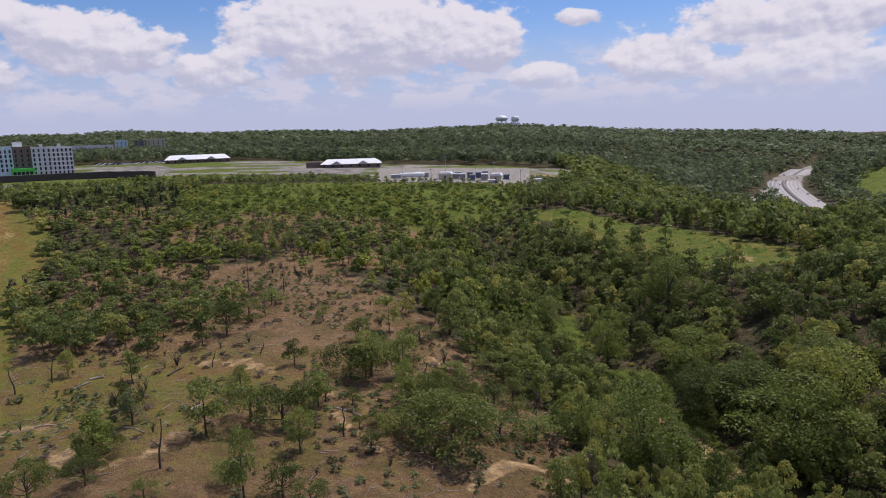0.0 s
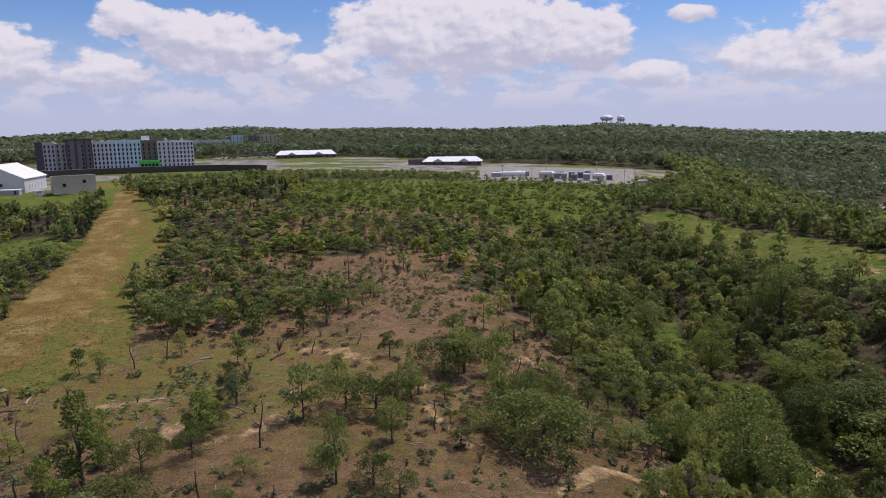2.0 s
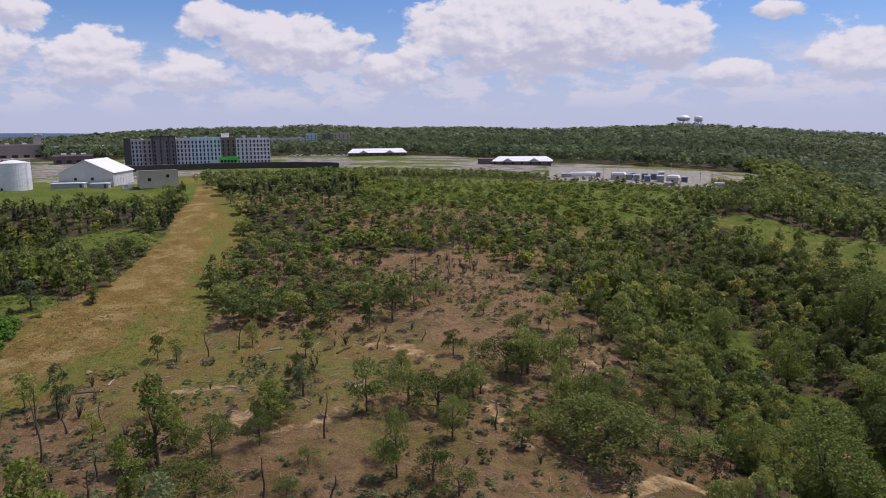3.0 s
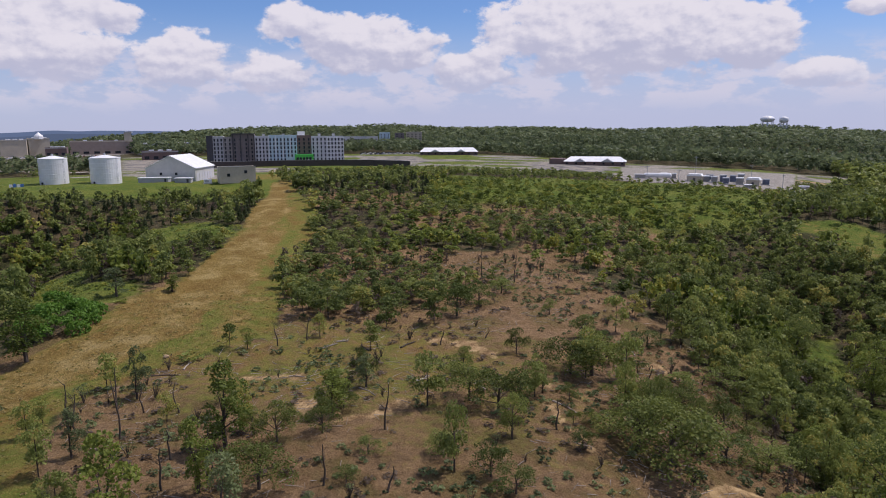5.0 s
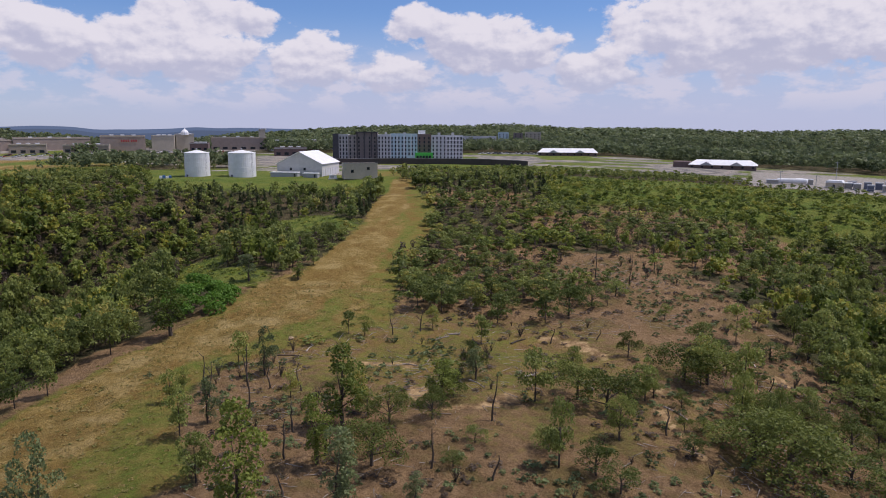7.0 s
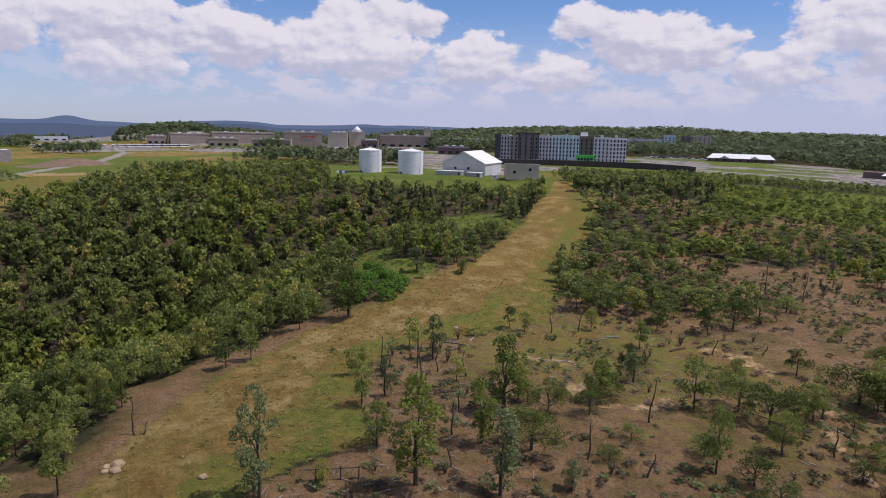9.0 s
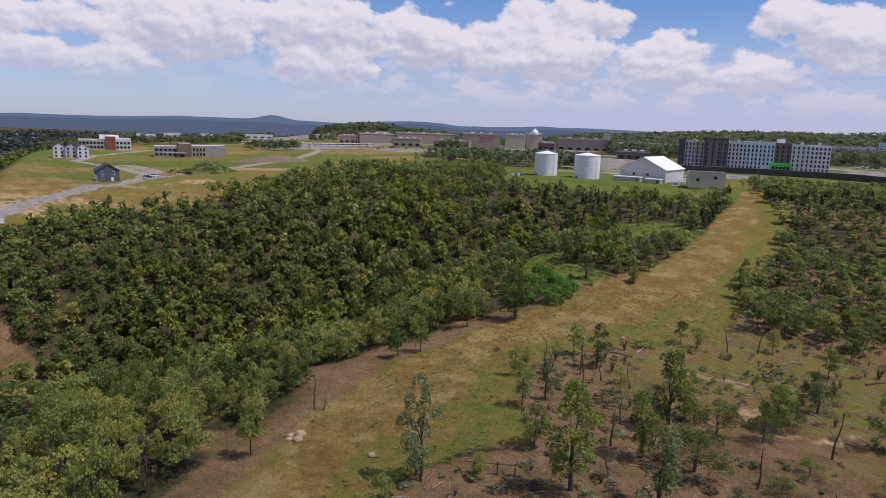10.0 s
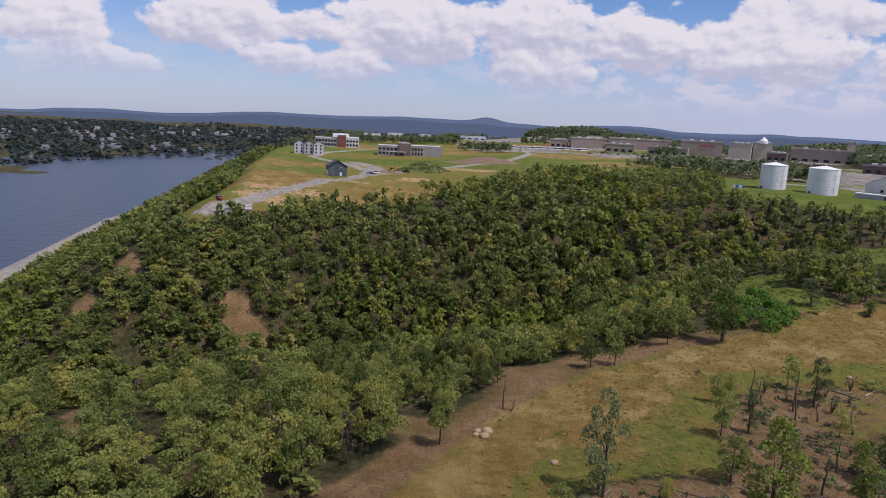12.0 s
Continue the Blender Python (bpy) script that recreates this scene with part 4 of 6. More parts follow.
# ---- the plateau ----
def hotel():
    x, y = spot(33.2, 592)
    h = thing("hotel", x, y, 33.2, "six-storey hotel under construction in grey, brown and pale blue", "hotel", z=6.6)
    bays = [  # start, end, front, height, cladding, columns of windows, dark frames
        (-56, -51, 0.0, 21.5, CHARCOAL, 0, True), (-51, -43, 0.6, 21.0, GREY_PANEL, 3, True), (-43, -36, 1.4, 20.5, WARM_GREY, 2, False),
        (-36, -18, -0.8, 23.0, BROWN_CLAD, 4, True), (-18, -7, 0.8, 21.0, PALE_GREY, 4, False), (-7, 16, -0.6, 21.8, PALE_BLUE, 8, False),
        (16, 28, 2.5, 21.5, DULL_BRICK, 3, False), (28, 41, 0.6, 20.6, PALE_GREY, 4, False), (41, 55, 0.2, 20.6, PALE_GREY, 5, False),
    ]
    for x0, x1, front, tall, clad, columns, dark in bays:
        block(h, x0, x1, front, front + 19, tall, clad)
        for floor in range(6):
            for c in range(columns):
                wx = x0 + (x1 - x0) * (c + 0.5) / columns
                if floor == 0 and clad is PALE_BLUE and c > 4:
                    continue
                window(h, wx, front - 0.02, 0.9 + floor * 3.3, 1.2, 2.3, 0, True)
    for k, x0 in enumerate((-35.5, -29.5, -23.5, -18.8)):
        part("pilaster", boxes((x0, x0 + 0.8, -1.5, -0.8, -0.5, 23.2)), CHARCOAL, h)
    part("canopy", boxes((-36.4, -17.6, -2.0, -0.8, 23.0, 23.9)), CHARCOAL, h, "dark flat roof canopy")
    for z in (3.2, 6.5, 9.8, 13.1, 16.4, 19.7):
        part("band", boxes((41, 55, 0.02, 0.2, z, z + 0.55)), WHITE_METAL, h)
    for x0 in (-7, -1.5, 4.5, 10.5):
        part("band", boxes((x0, x0 + 0.5, -0.8, -0.6, 3.0, 21.8)), WHITE_METAL, h)
    entry = part("entrance", boxes((14, 29, -6, 2.4, -0.5, 6.2)), LIME, h, "lime green sheathed entrance block")
    for k in range(5):
        window(h, 16.0 + 2.6 * k, -6.03, 0.6, 2.0, 3.4, 0, True)
    part("plant_room", boxes((17, 23, 6, 12, 21.4, 25.2)), WHITE_METAL, h, "white rooftop plant room")
    for k, x0 in enumerate((-30, -12, 4, 34, 46)):
        part("roof_unit", boxes((x0, x0 + 2.2, 8, 10.4, 20.4, 23.3)), STEEL, h)


def storage_tank(x, y, radius, tall):
    t = thing("storage_tank", x, y, 0, "white steel storage tank with a shallow conical roof", "tank", "storage tanks")
    part("shell", drum(bmesh.new(), [(radius, -0.4), (radius, tall)], 40), WHITE_METAL, t)
    part("roof", drum(bmesh.new(), [(radius + 0.15, tall), (radius + 0.15, tall + 0.18), (radius * 0.5, tall + 0.95), (0.5, tall + 1.6)], 40), WHITE_ROOF, t, "white conical steel roof")
    part("vent", drum(bmesh.new(), [(0.45, tall + 1.5), (0.45, tall + 2.1), (0.75, tall + 2.15), (0.1, tall + 2.5)], 12), STEEL, t)
    for k in range(4):
        part("hoop", drum(bmesh.new(), [(radius + 0.02, tall * (k + 1) / 5), (radius + 0.07, tall * (k + 1) / 5 + 0.05), (radius + 0.02, tall * (k + 1) / 5 + 0.1)], 40, False), WHITE_METAL, t)
    rail = []
    for k in range(12):
        a, b = 0.6 + 0.09 * k, 0.6 + 0.09 * (k + 1)
        p, q = (radius * math.cos(a), radius * math.sin(a)), (radius * math.cos(b), radius * math.sin(b))
        rail += [((*p, tall), (*p, tall + 1.1), 0.035, 0.035), ((*p, tall + 1.1), (*q, tall + 1.1), 0.035, 0.035)]
    part("guard_rail", tubes(rail, 4), STEEL, t)
    ladder = [((radius + 0.35, s, 0), (radius + 0.35, s, tall + 1), 0.05, 0.05) for s in (-0.3, 0.3)]
    ladder += [((radius + 0.35, -0.3, k * 0.6), (radius + 0.35, 0.3, k * 0.6), 0.025, 0.025) for k in range(1, int(tall / 0.6))]
    part("ladder", tubes(ladder, 4), STEEL, t)
    part("manhole", boxes((-0.9, 0.1, -radius - 0.25, -radius + 0.3, 0.1, 1.2)), RUBBER, t, "dark manhole cover")


def barn():
    x, y = spot(41.3, 388)
    b = thing("warehouse", x, y, 20, "white gabled metal warehouse with roller doors", "warehouse")
    w, eave, apex, deep = 13.0, 6.8, 13.2, 30
    part("wall", prism(bmesh.new(), [(-w, -0.6), (w, -0.6), (w, eave), (0, apex), (-w, eave)], 0, deep), BARN_WALL, b)
    for s in (-1, 1):
        part("roof", prism(bmesh.new(), [(s * 0.02, apex + 0.05), (s * (w + 0.6), eave - 0.2), (s * (w + 0.6), eave + 0.02), (s * 0.02, apex + 0.3)], -0.6, deep + 0.6), WHITE_ROOF, b, "white sheet metal roof slope")
    for k in range(6):
        part("roller_door", boxes((w + 0.02, w + 0.12, 1.6 + 4.2 * k, 4.8 + 4.2 * k, 0, 4.0)), PALE_GREY, b)
    for k in (-5, 3):
        window(b, k, -0.03, 3.2, 1.3, 1.4, 0, True)
    for x0, x1, tall in ((-13.5, 1.5, 2.6), (5.0, 13.0, 2.4)):
        sx, sy = x + math.cos(radians(20)) * (x0 + x1) / 2 + math.sin(radians(20)) * 6, y + math.sin(radians(20)) * (x0 + x1) / 2 - math.cos(radians(20)) * 6
        s = thing("storage_shed", sx, sy, 24, "low grey storage shed with a white roof", "shed")
        half = (x1 - x0) / 2
        part("wall", boxes((-half, half, -2.2, 2.2, -0.5, tall - 0.4)), GREY_PANEL, s)
        part("roof", boxes((-half - 0.3, half + 0.3, -2.6, 2.6, tall - 0.4, tall)), WHITE_ROOF, s)
        part("door", boxes((half - 2, half - 1, -2.26, -2.2, 0, 1.9)), CHARCOAL, s)
    x, y = spot(36.4, 372)
    o = thing("pump_building", x, y, 44, "beige block building with a flat roof", "building")
    block(o, -9, 9, -5, 5, 7.2, BEIGE, CONCRETE, parapet=0.5)
    for k, (wx, wz) in enumerate(((-4.5, 2.8), (4.0, 4.2))):
        window(o, wx, -5.03, wz, 1.5, 1.6, 0, True)
    part("coping", boxes((-9.2, 9.2, -5.2, -4.6, 7.7, 7.95)), CONCRETE, o)
    part("door", boxes((9.0, 9.06, -1, 1, 0, 2.4)), CHARCOAL, o)
    x, y = spot(38.6, 372)
    u = thing("generator_box", x, y, 40, "small white generator enclosure on a slab", "generator")
    part("cabinet", boxes((-2, 2, -1.2, 1.2, 0.2, 2.2)), WHITE_METAL, u)
    part("slab", boxes((-2.5, 2.5, -1.6, 1.6, -0.3, 0.2)), CONCRETE, u)
    part("louvre", boxes((-1.5, 0.5, -1.26, -1.2, 0.6, 1.8)), GREY_PANEL, u)


def long_lodge(az, d, half, turn, tall, wing):
    x, y = spot(az, d)
    b = thing("clubhouse", x, y, turn, "long single-storey building with a white hipped roof", "building", "long low buildings")
    part("wall", boxes((-half, half, 0, 18, -0.6, tall * 0.45)), DULL_BRICK, b)
    bm = bmesh.new()
    e = tall * 0.45
    v = [bm.verts.new(p) for p in ((-half - 1, -1, e), (half + 1, -1, e), (half + 1, 19, e), (-half - 1, 19, e), (-half + 4, 9, tall), (half - 4, 9, tall))]
    for f in ((0, 1, 5, 4), (1, 2, 5), (2, 3, 4, 5), (3, 0, 4), (3, 2, 1, 0)):
        bm.faces.new([v[i] for i in f])
    part("roof", bm, WHITE_ROOF, b, "white metal hipped roof")
    for s in (-0.48, 0.42):
        gx = s * half
        part("porch_gable", prism(bmesh.new(), [(gx - 5, e - 0.3), (gx + 5, e - 0.3), (gx, e + 2.4)], -2.2, 5), GREY_PANEL, b, "small grey porch gable")
    n = int(half / 3)
    for k in range(n):
        window(b, -half + 2 + (2 * half - 4) * k / (n - 1), -0.03, 0.8, 1.6, 1.6, 0, True)
    if wing:
        part("wing", boxes((-half - 12, -half, 2, 14, -0.6, 5.0)), DULL_BRICK, b, "flat-roofed brick wing")


def car(x, y, turn, k, group):
    c = thing("car", x, y, turn, "car with dark glass on the pale highway" if "highway" in group else "parked car with painted body and dark glass", "car", group)
    body = prism(bmesh.new(), [(-2.2, 0.35), (2.2, 0.35), (2.25, 0.8), (1.3, 0.95), (-2.1, 0.98), (-2.25, 0.7)], -0.9, 0.9)
    part("body", body, CAR_PAINTS[k], c)
    part("cabin", prism(bmesh.new(), [(-1.9, 0.96), (1.1, 0.94), (0.4, 1.45), (-1.4, 1.47)], -0.78, 0.78), GLASS, c)
    for wx in (-1.35, 1.35):
        for wy in (-0.85, 0.85):
            bm = drum(bmesh.new(), [(0.33, -0.1), (0.33, 0.1)], 10)
            bmesh.ops.rotate(bm, verts=bm.verts, cent=(0, 0, 0), matrix=Matrix.Rotation(math.pi / 2, 3, "X"))
            bmesh.ops.translate(bm, verts=bm.verts, vec=(wx, wy, 0.33))
            part("wheel", bm, RUBBER, c)
    return c


MODELS = {}


def park(x, y, turn, k, group):
    if (k, group) not in MODELS:
        MODELS[(k, group)] = car(x, y, turn, k, group)
    else:
        copy_thing(MODELS[(k, group)], pose(x, y, level(x, y) + 0.05, 0, 0, turn))


def lots():
    for k in range(26):        # before the hotel
        x, y = spot(38.5 - 0.42 * k + random.uniform(-0.1, 0.1), 572 + random.uniform(-3, 3))
        park(x, y, 33 + random.choice((0, 0, 90)), random.choice((0, 0, 1, 2, 3, 4)), "cars parked by the hotel")
    for k in range(40):        # the lot before the white-roofed building
        x, y = spot(26.5 - 0.13 * k, 730 + 16 * (k % 3))
        park(x, y, 100, random.choice((0, 0, 1, 1, 2, 4)), "cars in the far lot")
    for k in range(90):        # the shopping centre's lots
        x, y = spot(63 - 0.19 * k, 752 + 16 * (k % 4) + random.uniform(-2, 2))
        park(x, y, random.choice((50, 140)), random.choice((0, 0, 0, 1, 1, 2, 3)), "cars at the shopping centre")
    for k in range(12):
        s = (k + 0.5) / 12 * 0.62 + 0.3
        i = min(int(s * 8), 7)
        (ax, ay), (bx, by) = HIGHWAY[i], HIGHWAY[i + 1]
        u = s * 8 - i
        tx, ty = bx - ax, by - ay
        n = math.hypot(tx, ty)
        off = random.choice((-13, -9, 5.5, 9.2))
        park(ax + tx * u - ty / n * off, ay + ty * u + tx / n * off, math.degrees(math.atan2(ty, tx)), random.choice((0, 0, 1, 2)), "cars on the highway")


def bus(x, y, turn):
    b = thing("coach", x, y, turn, "white motor coach with a dark window band", "bus", "row of parked coaches")
    part("body", boxes((-6, 6, -1.25, 1.25, 0.4, 1.5), (-6, 6, -1.25, 1.25, 2.6, 3.4)), CAR_PAINTS[0], b)
    part("window_band", boxes((-5.96, 5.96, -1.22, 1.22, 1.5, 2.6)), GLASS, b)
    for wx in (-4, 3.8):
        for wy in (-1.1, 1.1):
            bm = drum(bmesh.new(), [(0.5, -0.15), (0.5, 0.15)], 10)
            bmesh.ops.rotate(bm, verts=bm.verts, cent=(0, 0, 0), matrix=Matrix.Rotation(math.pi / 2, 3, "X"))
            bmesh.ops.translate(bm, verts=bm.verts, vec=(wx, wy, 0.5))
            part("wheel", bm, RUBBER, b)
    return b


def coaches():
    first = bus(*spot(73.5, 850), 60)
    for k in range(1, 17):
        x, y = spot(73.5 - 0.62 * k, 850 - 2.0 * k)
        copy_thing(first, pose(x, y, level(x, y), 0, 0, 152 if k < 9 else 100))


def retaining_wall():
    pts = [spot(a, d) for a, d in ((42.0, 505), (38, 512), (33, 515), (29, 512), (25.5, 506), (23.5, 492), (22.5, 478))]
    w = new("retaining_wall")
    tagged(w, "dark block retaining wall below the hotel lot", "wall")
    for (ax, ay), (bx, by) in zip(pts, pts[1:]):
        n = math.hypot(bx - ax, by - ay)
        a = math.degrees(math.atan2(by - ay, bx - ax))
        seg = part("wall_section", boxes((0, n, 0, 0.6, -1.5, 4.2)), DARK_BLOCK, w)
        seg.matrix_basis = pose(ax, ay, level(ax, ay), 0, 0, a)
        cap = part("cap", boxes((-0.02, n, -0.1, 0.7, 4.2, 4.4)), CONCRETE, w)
        cap.matrix_basis = pose(ax, ay, level(ax, ay), 0, 0, a)


def substation():
    rows = [  # bearing, distance, width, height, what
        (5.2, 430, 9, 2.6, "box"), (3.3, 432, 16, 3.0, "pipe"), (-0.7, 425, 12, 4.6, "shed"), (-1.9, 425, 5, 3.6, "box"), (-2.7, 422, 5, 3.8, "box"),
        (-3.6, 428, 5, 4.4, "blue"), (-3.9, 414, 4.5, 4.0, "blue"), (-4.6, 432, 5, 4.2, "blue"), (-5.3, 418, 5.5, 4.2, "box"), (-5.4, 440, 5, 4.6, "box"),
        (-6.7, 420, 10, 5.0, "shed"), (-7.9, 432, 5, 3.6, "blue"), (-6.2, 404, 6, 2.2, "box"), (-11.6, 410, 7, 2.6, "box"), (1.6, 440, 4, 3.4, "box"), (-2.2, 445, 6, 3.4, "blue"), (2.6, 446, 5, 3.0, "box"),
    ]
    for az, d, wide, tall, what in rows:
        az, wide, tall = 0.7 * az + 0.1, 0.66 * wide, 0.92 * tall
        x, y = spot(az, d)
        if what == "shed":
            s = thing("control_house", x, y, az - 8, "beige control house with a pale gabled roof", "building", "substation sheds")
            part("wall", boxes((-wide / 2, wide / 2, -3, 3, -0.5, tall * 0.72)), BEIGE, s)
            part("roof", prism(bmesh.new(), [(-wide / 2 - 0.4, tall * 0.72), (wide / 2 + 0.4, tall * 0.72), (wide / 2 - 0.5, tall), (-wide / 2 + 0.5, tall)], -3.4, 3.4), WHITE_ROOF, s)
            part("door", boxes((-0.6, 0.6, -3.06, -3.0, 0, 2.1)), CHARCOAL, s)
        elif what == "pipe":
            s = thing("pressure_vessel", x, y, az, "long pale horizontal pressure vessel on saddles", "tank")
            bm = drum(bmesh.new(), [(0.3, -8), (1.2, -7.5), (1.4, -7), (1.4, 7), (1.2, 7.5), (0.3, 8)], 16)
            bmesh.ops.rotate(bm, verts=bm.verts, cent=(0, 0, 0), matrix=Matrix.Rotation(math.pi / 2, 3, "Y"))
            bmesh.ops.translate(bm, verts=bm.verts, vec=(0, 0, 2.0))
            part("vessel", bm, WHITE_METAL, s)
            for k in (-5, 0, 5):
                part("saddle", boxes((k - 0.4, k + 0.4, -1.1, 1.1, -0.4, 1.0)), CONCRETE, s)
        else:
            s = thing("equipment_cabinet", x, y, az + 5, "boxy substation equipment cabinet with cooling fins" if what == "box" else "blue-grey transformer with cooling fins", "transformer", "substation equipment")
            m = CONCRETE if what == "box" else BLUE_BOX
            part("cabinet", boxes((-wide / 2, wide / 2, -1.8, 1.8, 0.3, tall * 0.86)), m, s)
            part("lid", boxes((-wide / 2 - 0.2, wide / 2 + 0.2, -2, 2, tall * 0.86, tall)), WHITE_METAL if what == "box" else STEEL, s)
            part("slab", boxes((-wide / 2 - 0.5, wide / 2 + 0.5, -2.4, 2.4, -0.5, 0.3)), CONCRETE, s)
            for k in range(5):
                part("fin", boxes((-wide * 0.4 + wide * 0.19 * k, -wide * 0.4 + wide * 0.19 * k + 0.25, -2.15, -1.8, 0.6, tall * 0.8)), m, s)
    for az, d, tall in ((3.2, 405, 9), (-0.4, 462, 13), (-6.6, 398, 9), (0.8, 400, 8), (-4.4, 452, 10)):
        x, y = spot(az, d)
        p = thing("utility_pole", x, y, az, "grey pole with a crossarm at the substation", "pole", "substation poles")
        part("shaft", tubes([((0, 0, -0.5), (0, 0, tall), 0.16, 0.1)], 8), STEEL, p)
        part("crossarm", boxes((-1.3, 1.3, -0.08, 0.08, tall - 0.9, tall - 0.7)), STEEL, p)
    f = new("perimeter_fence")
    tagged(f, "long grey mesh fence round the substation", "fence")
    line = [spot(a, d) for a, d in ((6.5, 402), (3, 396), (0, 393), (-3, 393), (-6, 396), (-8.2, 402))]
    for (ax, ay), (bx, by) in zip(line, line[1:]):
        n, a = math.hypot(bx - ax, by - ay), math.degrees(math.atan2(by - ay, bx - ax))
        rows = [((0, 0, h), (n, 0, h), 0.04, 0.04) for h in (0.2, 1.1, 2.0)]
        r = part("rail", tubes(rows, 4), STEEL, f)
        r.matrix_basis = pose(ax, ay, level(ax, ay), 0, 0, a)
        for k in range(int(n / 3)):
            q = part("post", tubes([((3 * k, 0, -0.3), (3 * k, 0, 2.2), 0.05, 0.05)], 5), STEEL, f)
            q.matrix_basis = pose(ax, ay, level(ax, ay), 0, 0, a)


def water_tower(x, y, wide, tall, z, ball):
    t = thing("water_tower", x, y, 0, "white elevated water tank on legs above the treeline", "water tower", "water towers", z=z)
    r = wide / 2
    rows = [(0.5, 0), (r * 0.7, tall * 0.12), (r, tall * 0.42), (r * 0.96, tall * 0.62), (r * 0.62, tall * 0.9), (0.4, tall)] if ball else [(r * 0.5, 0), (r, tall * 0.2), (r, tall * 0.8), (r * 0.5, tall * 0.97), (0.4, tall)]
    bm = drum(bmesh.new(), rows, 24)
    for fc in bm.faces:
        fc.smooth = True
    part("bowl", bm, WHITE_METAL, t, "white steel bowl")
    for k in range(8):
        a = k * math.pi / 4
        part("leg", tubes([((r * 0.8 * math.cos(a), r * 0.8 * math.sin(a), tall * 0.35), (r * 0.85 * math.cos(a), r * 0.85 * math.sin(a), -28), 0.5, 0.55)], 6), PALE_GREY, t)
    part("riser", tubes([((0, 0, tall * 0.1), (0, 0, -28), 1.1, 1.1)], 10), WHITE_METAL, t)


def shopping_centre():
    rows = [  # bearing, distance, width, depth, height, cladding, windows
        (63.0, 1000, 48, 40, 10, MALL_BEIGE, 0), (59.0, 985, 78, 45, 11, MALL_BEIGE, 0), (60.6, 905, 34, 20, 7.5, MALL_BEIGE, 4), (56.9, 890, 44, 20, 6.5, MALL_BEIGE, 5),
        (54.4, 915, 46, 40, 13.5, MALL_BEIGE, 0), (51.6, 915, 24, 40, 13.5, BEIGE, 0), (50.0, 930, 20, 30, 15, BEIGE, 0), (49.0, 900, 20, 18, 7, DULL_BRICK, 3),
        (46.0, 960, 66, 40, 12, MALL_BEIGE, 6), (44.2, 965, 8, 8, 20, BEIGE, 0), (42.4, 900, 34, 24, 9, GREY_PANEL, 4), (40.4, 905, 22, 20, 9, BRICK, 4),
        (37.8, 930, 46, 24, 9, PALE_GREY, 6), (42.0, 720, 30, 16, 6, DULL_BRICK, 4), (36.8, 800, 32, 20, 8, PALE_GREY, 5), (65.5, 1010, 22, 20, 8, MALL_BEIGE, 3),
    ]
    for az, d, wide, deep, tall, clad, n in rows:
        d, tall = d * 0.93, tall * 1.22
        x, y = spot(az, d)
        b = thing("store", x, y, az + random.uniform(-12, 8), "large flat-roofed beige shopping centre block" if clad in (MALL_BEIGE, BEIGE) else "flat-roofed commercial block beside the shopping centre", "store", "shopping centre blocks")
        block(b, -wide / 2, wide / 2, 0, deep, tall, clad, CONCRETE, low=-2, parapet=0.9)
        part("fascia", boxes((-wide / 2 - 0.2, wide / 2 + 0.2, -0.35, 0, tall - 0.4, tall + 0.6)), BEIGE if clad is MALL_BEIGE else CONCRETE, b)
        for k in range(n):
            window(b, -wide / 2 + wide * (k + 0.5) / n, -0.03, 0.8, wide / n * 0.55, 2.8, 0, True)
        for k in range(3):
            part("roof_unit", boxes((-wide * 0.3 + wide * 0.25 * k, -wide * 0.3 + wide * 0.25 * k + 4, deep * 0.3, deep * 0.3 + 4, tall, tall + 1.8)), WHITE_METAL, b)
        if az == 54.4:
            for k in range(7):
                part("sign", boxes((-2 + 2.3 * k + (1 if k > 3 else 0), -0.4 + 2.3 * k + (1 if k > 3 else 0), -0.5, -0.35, 10.3, 12.8)), SIGN_RED, b, "red shop sign on the facade")
        if az == 50.0:
            part("cupola", drum(bmesh.new(), [(4.5, 18), (4.5, 21), (3.6, 22.5), (2, 23.7), (0.3, 25.5)], 12), WHITE_METAL, b, "white domed cupola")


def hillside_flats():
    for az, d, wide, tall, clad in ((26.6, 1040, 52, 12, PALE_GREY), (24.6, 1045, 16, 18, PALE_BLUE), (23.4, 1050, 14, 17, BROWN_CLAD), (22.2, 1050, 24, 18, BEIGE)):
        x, y = spot(az, d)
        z = level(x, y) + 1.5
        b = thing("apartment_block", x, y, az, "apartment block among trees on the far hillside", "apartments", "hillside apartment blocks", z=z)
        block(b, -wide / 2, wide / 2, 0, 14, tall, clad, low=-14)
        n = int(wide / 5)
        for f in range(int(tall / 3.2)):
            for k in range(n):
                window(b, -wide / 2 + wide * (k + 0.5) / n, -0.03, 1 + 3.2 * f, 1.6, 1.7, 0, True)


